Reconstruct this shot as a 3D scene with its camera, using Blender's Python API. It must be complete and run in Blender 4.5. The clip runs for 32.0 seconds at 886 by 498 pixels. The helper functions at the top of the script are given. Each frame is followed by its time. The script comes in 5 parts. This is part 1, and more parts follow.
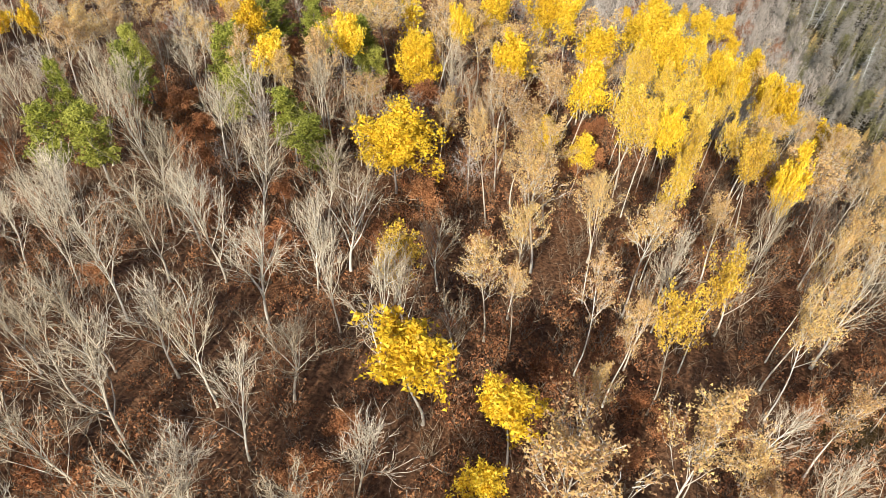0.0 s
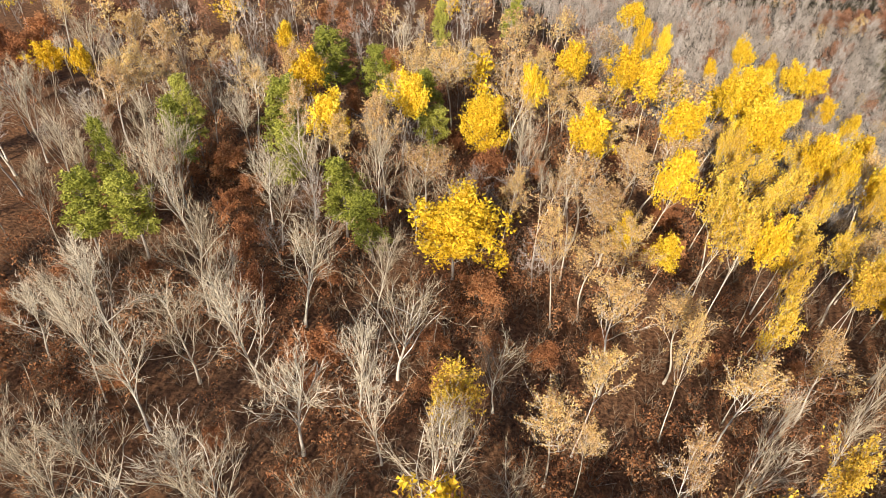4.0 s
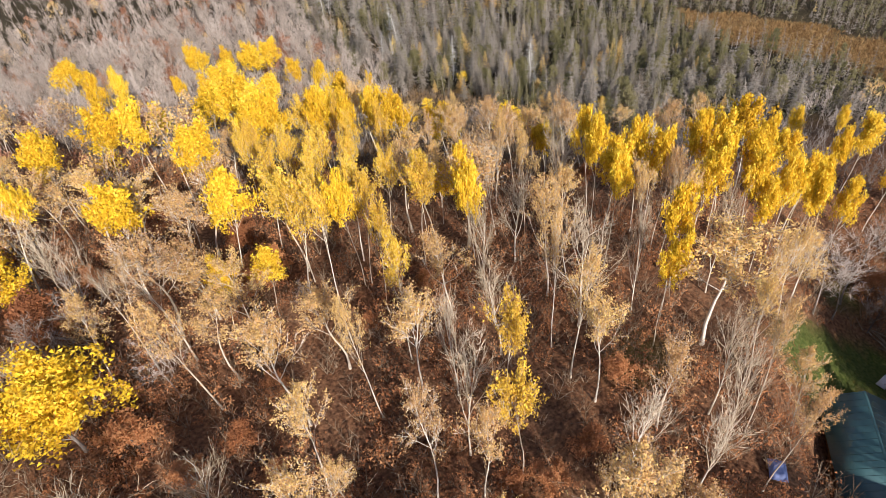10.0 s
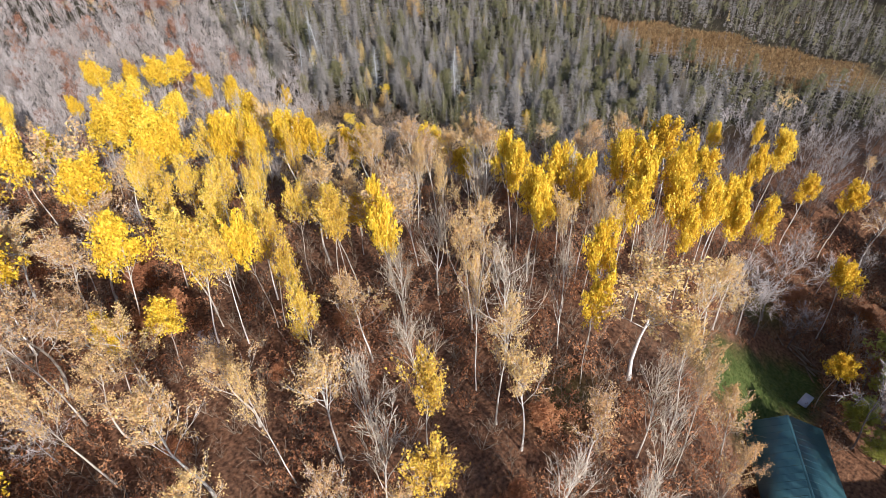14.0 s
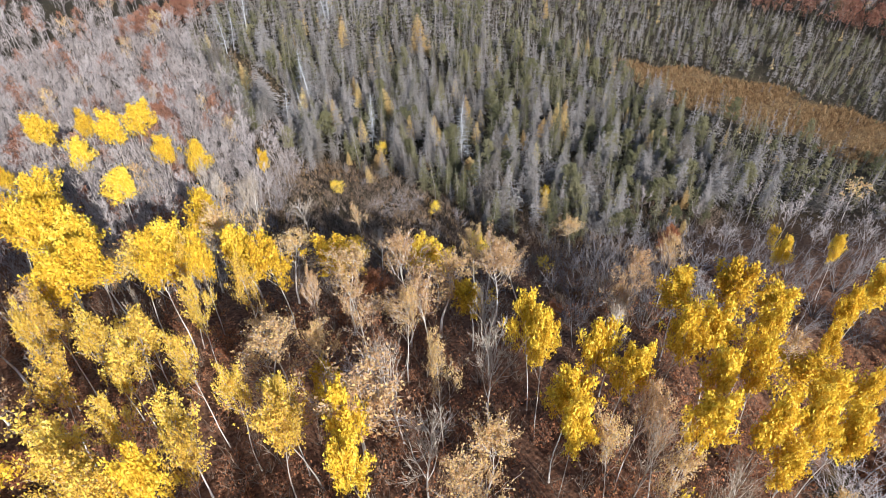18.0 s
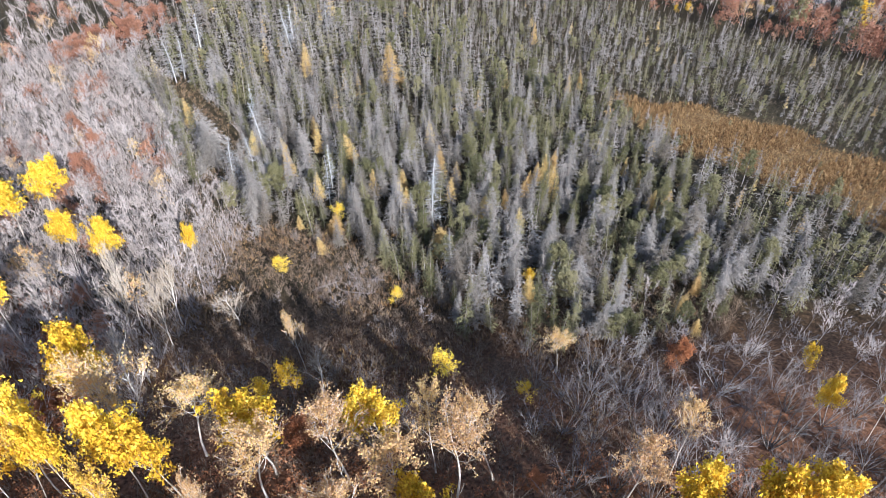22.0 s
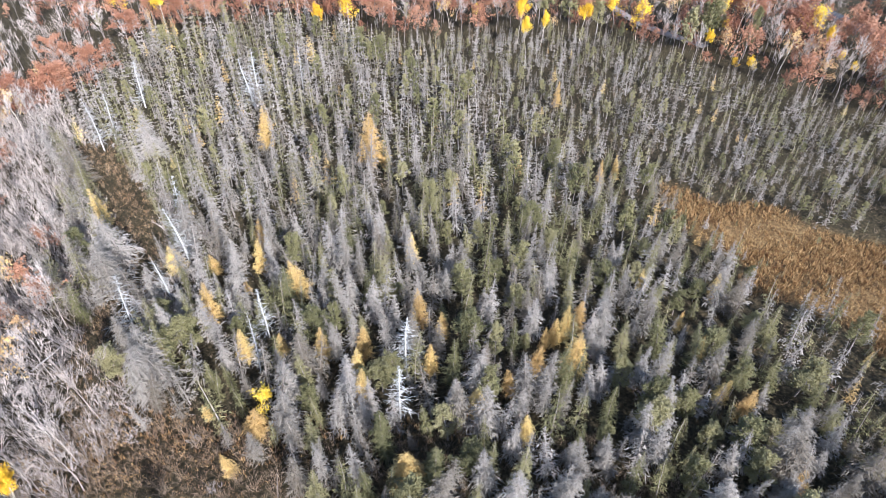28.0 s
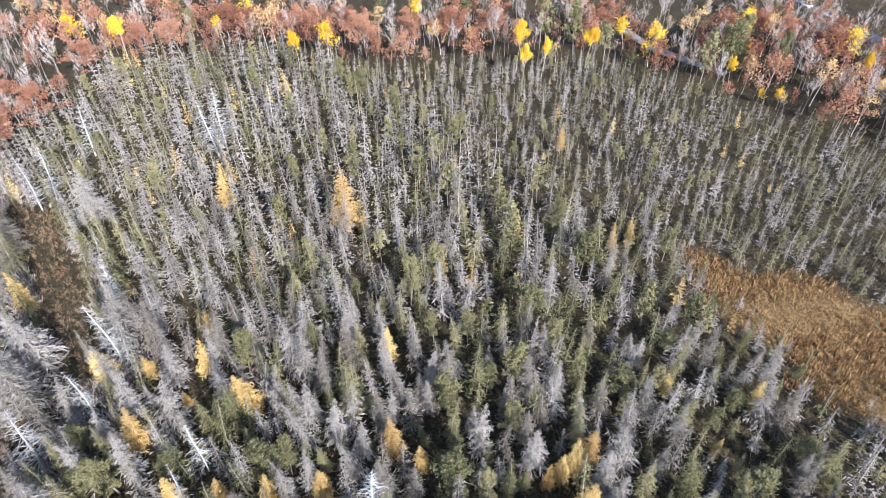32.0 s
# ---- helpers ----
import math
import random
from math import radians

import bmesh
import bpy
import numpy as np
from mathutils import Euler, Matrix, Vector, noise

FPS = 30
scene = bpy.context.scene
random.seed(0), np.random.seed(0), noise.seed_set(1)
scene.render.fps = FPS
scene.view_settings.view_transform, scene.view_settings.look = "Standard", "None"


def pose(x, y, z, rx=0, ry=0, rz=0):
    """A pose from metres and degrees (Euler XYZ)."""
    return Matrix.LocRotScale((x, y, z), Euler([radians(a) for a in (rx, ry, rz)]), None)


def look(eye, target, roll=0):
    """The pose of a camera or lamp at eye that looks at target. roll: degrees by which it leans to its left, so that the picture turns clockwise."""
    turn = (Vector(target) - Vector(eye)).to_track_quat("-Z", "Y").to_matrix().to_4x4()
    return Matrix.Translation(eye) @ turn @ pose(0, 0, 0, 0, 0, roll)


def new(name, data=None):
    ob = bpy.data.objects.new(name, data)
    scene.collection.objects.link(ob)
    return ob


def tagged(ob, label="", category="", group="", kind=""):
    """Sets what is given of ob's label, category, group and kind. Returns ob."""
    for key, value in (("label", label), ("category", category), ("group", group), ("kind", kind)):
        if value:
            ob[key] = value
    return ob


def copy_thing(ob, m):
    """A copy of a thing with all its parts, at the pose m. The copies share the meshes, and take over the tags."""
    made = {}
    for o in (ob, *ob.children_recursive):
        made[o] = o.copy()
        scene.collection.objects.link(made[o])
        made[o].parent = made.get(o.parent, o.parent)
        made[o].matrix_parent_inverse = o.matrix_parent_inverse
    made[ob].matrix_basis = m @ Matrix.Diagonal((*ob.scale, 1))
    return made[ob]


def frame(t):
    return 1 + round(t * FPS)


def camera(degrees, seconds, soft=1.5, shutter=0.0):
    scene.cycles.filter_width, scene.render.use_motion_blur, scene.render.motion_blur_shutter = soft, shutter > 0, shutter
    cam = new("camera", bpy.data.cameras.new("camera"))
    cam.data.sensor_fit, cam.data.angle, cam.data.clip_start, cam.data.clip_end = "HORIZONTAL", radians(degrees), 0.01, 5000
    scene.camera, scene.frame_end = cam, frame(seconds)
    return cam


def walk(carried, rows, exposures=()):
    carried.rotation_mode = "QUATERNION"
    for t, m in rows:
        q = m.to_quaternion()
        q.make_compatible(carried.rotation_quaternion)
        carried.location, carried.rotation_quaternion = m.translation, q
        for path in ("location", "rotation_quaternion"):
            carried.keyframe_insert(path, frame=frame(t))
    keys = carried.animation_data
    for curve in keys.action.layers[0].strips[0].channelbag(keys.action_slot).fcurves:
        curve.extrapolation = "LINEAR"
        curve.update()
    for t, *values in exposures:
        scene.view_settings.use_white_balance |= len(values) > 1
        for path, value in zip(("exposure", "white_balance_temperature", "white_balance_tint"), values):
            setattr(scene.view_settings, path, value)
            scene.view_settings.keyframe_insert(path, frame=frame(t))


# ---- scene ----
cam = camera(71.0, 32.0, soft=0.55)
# seconds, place in metres, turn in degrees
ROWS = [
    (0.0, 0.15, -5.56, 39.87, 48.94, -2.38, 1.45),
    (0.5, -0.75, -3.19, 40.30, 49.03, -2.48, 2.16),
    (1.0, -1.44, -1.10, 40.78, 49.14, -2.45, 2.81),
    (1.5, -2.01, 1.00, 41.63, 48.95, -2.63, 3.57),
    (2.0, -2.54, 2.88, 42.43, 48.80, -2.77, 4.29),
    (2.5, -3.07, 4.60, 43.19, 48.65, -2.91, 4.98),
    (3.0, -3.29, 6.22, 43.41, 48.68, -2.93, 5.65),
    (3.5, -3.37, 7.49, 43.58, 48.62, -3.01, 6.54),
    (5.5, -2.88, 11.11, 42.60, 48.88, -3.30, 7.58),
    (6.0, -2.75, 11.58, 42.57, 48.91, -3.51, 7.84),
    (6.5, -2.66, 12.05, 42.60, 48.95, -3.55, 7.53),
    (7.0, -2.52, 12.11, 42.55, 49.68, -2.82, -2.51),
    (7.5, -1.90, 12.21, 42.46, 50.10, 0.05, -14.22),
    (8.0, -1.73, 12.38, 42.38, 50.01, 1.94, -23.77),
    (8.5, -1.51, 12.55, 42.23, 49.69, 3.61, -33.01),
    (9.0, -1.48, 12.66, 42.32, 49.41, 4.22, -38.53),
    (9.5, -1.35, 12.57, 42.30, 49.31, 4.38, -42.00),
    (10.0, -1.36, 12.30, 42.49, 49.12, 4.63, -44.83),
    (10.5, -1.44, 11.94, 42.54, 49.02, 4.76, -47.38),
    (11.0, -1.47, 11.66, 42.68, 48.96, 4.60, -48.64),
    (11.5, -1.34, 11.33, 42.94, 49.00, 4.27, -48.71),
    (12.0, -0.70, 11.22, 43.05, 48.96, 3.81, -48.64),
    (12.5, 0.25, 11.31, 42.94, 48.96, 3.29, -48.35),
    (13.0, 1.47, 11.92, 42.85, 48.95, 2.78, -47.92),
    (13.5, 3.10, 12.94, 42.78, 48.91, 2.66, -49.10),
    (14.0, 5.02, 14.66, 42.94, 48.74, 2.45, -50.38),
    (14.5, 7.38, 16.79, 42.99, 48.65, 1.99, -50.11),
    (16.5, 17.85, 26.33, 42.60, 48.93, 1.36, -49.29),
    (17.0, 21.12, 28.67, 42.73, 48.89, 1.26, -49.20),
    (17.5, 24.35, 30.84, 42.81, 48.87, 1.18, -48.96),
    (18.0, 27.42, 32.78, 42.73, 48.89, 1.28, -48.95),
    (18.5, 30.13, 34.40, 42.44, 48.91, 1.32, -49.11),
    (19.0, 32.69, 35.92, 42.02, 48.90, 1.26, -49.15),
    (19.5, 35.32, 37.51, 41.57, 48.83, 1.17, -49.27),
    (20.0, 38.28, 39.09, 41.10, 48.86, 1.09, -49.36),
    (20.5, 41.34, 40.81, 40.87, 48.86, 0.99, -49.34),
    (21.0, 44.24, 42.56, 40.99, 48.86, 0.80, -49.33),
    (21.5, 46.91, 44.39, 40.84, 48.85, 0.76, -49.43),
    (22.0, 49.75, 46.28, 40.68, 48.84, 0.57, -49.40),
    (22.5, 52.75, 48.38, 40.28, 48.88, 0.41, -49.32),
    (23.0, 55.83, 50.56, 39.83, 48.95, 0.41, -49.34),
    (23.5, 58.81, 52.71, 39.66, 48.92, 0.42, -49.45),
    (24.0, 61.79, 54.79, 39.64, 48.93, 0.43, -49.53),
    (24.5, 65.19, 57.18, 39.65, 48.85, 0.31, -49.53),
    (25.0, 68.42, 59.46, 39.41, 48.90, 0.36, -49.59),
    (25.5, 71.75, 61.74, 38.98, 48.88, 0.30, -49.52),
    (27.5, 85.41, 71.00, 36.49, 48.84, 0.11, -47.30),
    (28.0, 88.37, 72.86, 36.34, 48.85, 0.14, -47.12),
    (28.5, 91.38, 74.92, 36.12, 48.85, 0.17, -47.07),
    (29.0, 94.14, 76.83, 35.92, 48.85, 0.24, -47.07),
    (29.5, 96.84, 78.64, 35.55, 48.93, 0.33, -47.10),
    (30.0, 99.41, 80.46, 35.25, 48.98, 0.42, -47.07),
    (30.5, 101.77, 82.03, 34.91, 49.03, 0.48, -47.10),
    (31.0, 103.84, 83.45, 34.69, 49.03, 0.59, -47.11),
    (31.5, 105.62, 84.89, 34.48, 49.01, 0.67, -47.16),
    (32.0, 107.27, 86.01, 34.54, 48.94, 0.77, -47.17),
]
EXPOSURES = [(0.0, 0.42, 6300, 9), (3.5, 0.42, 6400, 11), (5.5, 0.44, 8300, 22), (8.5, 0.46, 7100, 20), (11.0, 0.42, 6000, 19), (17.0, 0.50, 5550, 18), (21.0, 0.78, 5300, 18), (25.0, 1.22, 5400, 18), (32.0, 1.24, 5400, 18)]
walk(cam, [(t, pose(x, y, z, rx, ry, rz)) for t, x, y, z, rx, ry, rz in ROWS], EXPOSURES)

# ---- light ----
SUN_FROM = Vector((-0.30, -0.95, 0.0)).normalized()
SUN_HEIGHT = radians(28.5)
world = bpy.data.worlds.new("sky")
scene.world = world
world.use_nodes = True
sky = world.node_tree.nodes.new("ShaderNodeTexSky")
sky.sky_type, sky.sun_disc = "NISHITA", False
sky.sun_elevation, sky.sun_rotation = SUN_HEIGHT, math.atan2(SUN_FROM.x, SUN_FROM.y)
back = world.node_tree.nodes["Background"]
back.inputs["Strength"].default_value = 0.11
world.node_tree.links.new(sky.outputs[0], back.inputs["Color"])
sun = new("sun", bpy.data.lights.new("sun", "SUN"))
sun.data.energy, sun.data.angle, sun.data.color = 5.0, radians(0.6), (1.0, 0.93, 0.82)
sun_dir = Vector((SUN_FROM.x * math.cos(SUN_HEIGHT), SUN_FROM.y * math.cos(SUN_HEIGHT), math.sin(SUN_HEIGHT)))
sun.matrix_world = look(sun_dir * 300, (0, 0, 0))


# ---- materials ----
def shader(name, colours, rough=0.8, scale=6.0, bump=0.0, through_light=0.0, spread=0.35, whole_part=0.55, coords="Object", metal=0.0, spec=0.3):
    """A surface whose colour runs through a ramp, by piece, by thing and by grain."""
    mat = bpy.data.materials.new(name)
    mat.use_nodes = True
    nt = mat.node_tree
    N, link = nt.nodes, nt.links.new
    bsdf = N["Principled BSDF"]
    bsdf.inputs["Roughness"].default_value = rough
    bsdf.inputs["Metallic"].default_value = metal
    bsdf.inputs["Specular IOR Level"].default_value = spec
    tex = N.new("ShaderNodeTexCoord")
    grain = N.new("ShaderNodeTexNoise")
    grain.inputs["Scale"].default_value, grain.inputs["Detail"].default_value = scale, 5
    link(tex.outputs[coords], grain.inputs["Vector"])
    geo, info, tint = N.new("ShaderNodeNewGeometry"), N.new("ShaderNodeObjectInfo"), N.new("ShaderNodeAttribute")
    tint.attribute_name = "tint"

    def maths(op, a, b):
        n = N.new("ShaderNodeMath")
        n.operation = op
        for i, v in enumerate((a, b)):
            if isinstance(v, (int, float)):
                n.inputs[i].default_value = v
            else:
                link(v, n.inputs[i])
        return n.outputs[0]

    whole = maths("FRACT", maths("ADD", info.outputs["Random"], tint.outputs["Fac"]), 0)
    mix = maths("ADD", maths("MULTIPLY", whole, whole_part), maths("MULTIPLY", geo.outputs["Random Per Island"], spread))
    mix = maths("ADD", mix, maths("MULTIPLY", maths("SUBTRACT", grain.outputs["Fac"], 0.45), 0.7))
    ramp = N.new("ShaderNodeValToRGB")
    cr = ramp.color_ramp
    while len(cr.elements) < len(colours):
        cr.elements.new(0.5)
    for i, c in enumerate(colours):
        cr.elements[i].position, cr.elements[i].color = i / (len(colours) - 1) * 0.9 + 0.02, (*c, 1)
    link(mix, ramp.inputs["Fac"])
    link(ramp.outputs["Color"], bsdf.inputs["Base Color"])
    if bump:
        b = N.new("ShaderNodeBump")
        b.inputs["Strength"].default_value, b.inputs["Distance"].default_value = bump, 0.05
        link(grain.outputs["Fac"], b.inputs["Height"])
        link(b.outputs["Normal"], bsdf.inputs["Normal"])
    if through_light:
        tr, both = N.new("ShaderNodeBsdfTranslucent"), N.new("ShaderNodeMixShader")
        link(ramp.outputs["Color"], tr.inputs["Color"])
        both.inputs[0].default_value = through_light
        link(bsdf.outputs[0], both.inputs[1])
        link(tr.outputs[0], both.inputs[2])
        link(both.outputs[0], N["Material Output"].inputs["Surface"])
    return mat


M = {
    "pale_bark": shader("pale_bark", [(0.26, 0.20, 0.14), (0.52, 0.45, 0.34), (0.68, 0.62, 0.50), (0.78, 0.73, 0.63)], 0.8, 2.5, 0.3),
    "grey_bark": shader("grey_bark", [(0.10, 0.085, 0.07), (0.20, 0.17, 0.14), (0.30, 0.26, 0.22), (0.38, 0.34, 0.30)], 0.9, 4, 0.4),
    "tan_twig": shader("tan_twig", [(0.25, 0.185, 0.115), (0.42, 0.335, 0.22), (0.57, 0.475, 0.34), (0.68, 0.59, 0.45)], 0.85, 3),
    "grey_twig": shader("grey_twig", [(0.22, 0.18, 0.145), (0.36, 0.305, 0.25), (0.48, 0.415, 0.35), (0.57, 0.505, 0.44)], 0.9, 3),
    "dead_wood": shader("dead_wood", [(0.30, 0.29, 0.26), (0.44, 0.43, 0.39), (0.55, 0.55, 0.50), (0.64, 0.64, 0.59)], 0.9, 3),
    "yellow_leaf": shader("yellow_leaf", [(0.42, 0.22, 0.014), (0.70, 0.44, 0.02), (0.88, 0.62, 0.035), (0.95, 0.78, 0.11)], 0.55, 0.6, 0, 0.25, spread=0.6, whole_part=0.35),
    "golden_leaf": shader("golden_leaf", [(0.44, 0.25, 0.05), (0.66, 0.42, 0.055), (0.82, 0.58, 0.065), (0.90, 0.70, 0.14)], 0.6, 0.6, 0, 0.25, spread=0.6, whole_part=0.35),
    "tan_leaf": shader("tan_leaf", [(0.36, 0.20, 0.105), (0.55, 0.34, 0.155), (0.70, 0.465, 0.18), (0.83, 0.61, 0.20)], 0.65, 0.6, 0, 0.25, spread=0.6, whole_part=0.35),
    "rust_leaf": shader("rust_leaf", [(0.19, 0.075, 0.034), (0.33, 0.135, 0.055), (0.46, 0.20, 0.08), (0.56, 0.29, 0.125)], 0.7, 0.5, 0, 0.25),
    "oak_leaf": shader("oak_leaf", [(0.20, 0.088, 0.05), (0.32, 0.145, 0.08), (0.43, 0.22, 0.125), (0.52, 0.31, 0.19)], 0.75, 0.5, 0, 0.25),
    "pine_needle": shader("pine_needle", [(0.16, 0.18, 0.028), (0.30, 0.31, 0.048), (0.43, 0.42, 0.075), (0.54, 0.51, 0.12)], 0.7, 1, 0, 0.25),
    "olive_needle": shader("olive_needle", [(0.10, 0.098, 0.042), (0.165, 0.155, 0.066), (0.235, 0.215, 0.095), (0.32, 0.285, 0.145)], 0.75, 1, 0, 0.2, spread=0.3, whole_part=0.65),
    "grey_needle": shader("grey_needle", [(0.17, 0.13, 0.088), (0.21, 0.185, 0.14), (0.28, 0.252, 0.205), (0.345, 0.313, 0.262), (0.42, 0.382, 0.325)], 0.9, 1, 0, 0.22, spread=0.3, whole_part=0.7),
    "gold_needle": shader("gold_needle", [(0.42, 0.265, 0.10), (0.57, 0.39, 0.145), (0.70, 0.52, 0.19), (0.81, 0.65, 0.26)], 0.7, 1, 0, 0.25),
    "brown_twig": shader("brown_twig", [(0.115, 0.078, 0.046), (0.195, 0.135, 0.082), (0.285, 0.21, 0.135), (0.37, 0.29, 0.20)], 0.9, 2),
    "dusk_twig": shader("dusk_twig", [(0.13, 0.11, 0.09), (0.22, 0.19, 0.16), (0.31, 0.27, 0.235), (0.39, 0.35, 0.31)], 0.9, 3),
    "sedge": shader("sedge", [(0.09, 0.045, 0.018), (0.20, 0.11, 0.042), (0.35, 0.215, 0.085), (0.52, 0.36, 0.16)], 0.9, 0.4, 0, 0.12, spread=0.6, whole_part=0.45),
    "grass": shader("grass", [(0.045, 0.065, 0.012), (0.075, 0.10, 0.022), (0.11, 0.135, 0.032), (0.15, 0.16, 0.05)], 0.8, 2, 0, 0.15),
}


def ground_material():
    """Leaf litter, dark bog floor, tawny meadow and lawn, by the weights laid on the sheet."""
    mat = bpy.data.materials.new("forest_floor")
    mat.use_nodes = True
    nt = mat.node_tree
    N, link = nt.nodes, nt.links.new
    bsdf = N["Principled BSDF"]
    bsdf.inputs["Roughness"].default_value, bsdf.inputs["Specular IOR Level"].default_value = 0.95, 0.1
    tex = N.new("ShaderNodeTexCoord")

    def cloud(scale, detail=6):
        n = N.new("ShaderNodeTexNoise")
        n.inputs["Scale"].default_value, n.inputs["Detail"].default_value = scale, detail
        link(tex.outputs["Object"], n.inputs["Vector"])
        return n.outputs["Fac"]

    fine, broad = cloud(2.2, 8), cloud(0.09, 4)

    def ramp(src, colours):
        r = N.new("ShaderNodeValToRGB")
        while len(r.color_ramp.elements) < len(colours):
            r.color_ramp.elements.new(0.5)
        for i, c in enumerate(colours):
            r.color_ramp.elements[i].position, r.color_ramp.elements[i].color = 0.3 + 0.42 * i / (len(colours) - 1), (*c, 1)
        link(src, r.inputs["Fac"])
        return r.outputs["Color"]

    def blend(fac, a, b):
        m = N.new("ShaderNodeMix")
        m.data_type = "RGBA"
        link(fac, m.inputs["Factor"])
        link(a, m.inputs["A"])
        link(b, m.inputs["B"])
        return m.outputs["Result"]

    def weight(name):
        a = N.new("ShaderNodeAttribute")
        a.attribute_name = name
        return a.outputs["Fac"]

    litter = blend(broad, ramp(fine, [(0.07, 0.032, 0.015), (0.19, 0.08, 0.034), (0.31, 0.14, 0.06)]),
                   ramp(fine, [(0.07, 0.042, 0.026), (0.16, 0.095, 0.055), (0.25, 0.155, 0.09)]))
    col = blend(weight("bog"), litter, ramp(fine, [(0.02, 0.018, 0.010), (0.05, 0.041, 0.022), (0.105, 0.078, 0.04)]))
    col = blend(weight("meadow"), col, ramp(fine, [(0.08, 0.048, 0.02), (0.19, 0.12, 0.048), (0.33, 0.22, 0.095)]))
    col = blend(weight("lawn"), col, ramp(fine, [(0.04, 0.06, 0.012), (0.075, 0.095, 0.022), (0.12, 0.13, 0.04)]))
    link(col, bsdf.inputs["Base Color"])
    b = N.new("ShaderNodeBump")
    b.inputs["Strength"].default_value, b.inputs["Distance"].default_value = 0.8, 0.25
    link(fine, b.inputs["Height"])
    link(b.outputs["Normal"], bsdf.inputs["Normal"])
    return mat


# ---- the lie of the land ----
def ground(x, y):
    """A wooded hill that falls to a flat bog, and more steeply to a yard on its flank."""
    s, c = 0.77 * x + 0.64 * y, 0.64 * x - 0.77 * y
    d = 1 / (1 + np.exp(-(s - 119 - 10 / (1 + np.exp(np.clip((c + 55) / 6, -50, 50)))) / 14))
    z = (-10.5 - 0.075 * np.clip(s, -60, 150)) * (1 - d) + d * (-35.5 - 3.5 / (1 + np.exp(-(s - 178) / 10)))
    z = z - 19 / (1 + np.exp(np.clip(-(c - 30) / 4, -50, 50))) / (1 + np.exp(np.clip((s - 95) / 8, -50, 50))) / (1 + np.exp(np.clip(-(s - 40) / 6, -50, 50)))
    w = np.exp(-np.minimum((((x - 58) / 15) ** 2 + ((y - 8) / 10) ** 2) ** 2, 50))
    return z * (1 - w) - 28.6 * w


def soft(v, a, b):
    t = np.clip((v - a) / (b - a), 0, 1)
    return t * t * (3 - 2 * t)


def along(x, y):
    return 0.77 * x + 0.64 * y


def across(x, y):
    return 0.64 * x - 0.77 * y


def meadow_weight(x, y):
    s, c = along(x, y) - 197, across(x, y) - 63
    a, b = (s - c) * 0.707, (s + c) * 0.707
    wob = 2.2 * np.sin(a * 0.31 + 0.5 * np.sin(b * 0.5)) + 1.8 * np.sin(b * 0.43 + a * 0.17)
    return soft(1 - np.hypot((a + 15 + wob) / 45, (b - 1 + wob) / 13.5), -0.15, 0.2)


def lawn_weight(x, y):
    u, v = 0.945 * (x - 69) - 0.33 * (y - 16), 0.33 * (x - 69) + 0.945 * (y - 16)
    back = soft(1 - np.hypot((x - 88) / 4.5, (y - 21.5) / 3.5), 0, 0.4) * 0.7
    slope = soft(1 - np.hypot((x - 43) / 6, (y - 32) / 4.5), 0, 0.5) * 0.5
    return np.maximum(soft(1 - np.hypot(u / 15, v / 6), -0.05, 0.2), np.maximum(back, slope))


def bog_weight(x, y):
    return soft(along(x, y), 112, 145)


def sheet():
    xs = np.concatenate([[-3500, -1500, -700, -350], np.arange(-200, 440, 2.8), [600, 900, 1600, 3500]])
    ys = np.concatenate([[-3500, -1500, -600, -200], np.arange(-90, 500, 2.8), [700, 1000, 1700, 3500]])
    X, Y = np.meshgrid(xs, ys)
    x, y = X.ravel(), Y.ravel()
    rough_ = 0.22 * np.sin(x * 0.9 + 2 * np.sin(y * 0.31)) * np.cos(y * 0.8) + 0.35 * np.sin(x * 0.19 + y * 0.23)
    z = ground(x, y) + rough_ * (1 - lawn_weight(x, y))
    n, m = len(xs), len(ys)
    i = (np.arange(m - 1)[:, None] * n + np.arange(n - 1)[None, :]).ravel()
    quads = np.stack([i, i + 1, i + n + 1, i + n], 1)
    g = Geo()
    g.add(np.stack([x, y, z], 1), quads)
    me = g.mesh("ground", [ground_material()], smooth=True)
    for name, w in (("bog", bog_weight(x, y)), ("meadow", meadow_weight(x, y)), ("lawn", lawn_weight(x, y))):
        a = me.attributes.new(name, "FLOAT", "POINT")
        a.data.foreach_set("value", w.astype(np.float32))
    return tagged(new("ground", me), "hilly forest floor of brown leaf litter, bog moss and sedge", "ground", kind="structure")


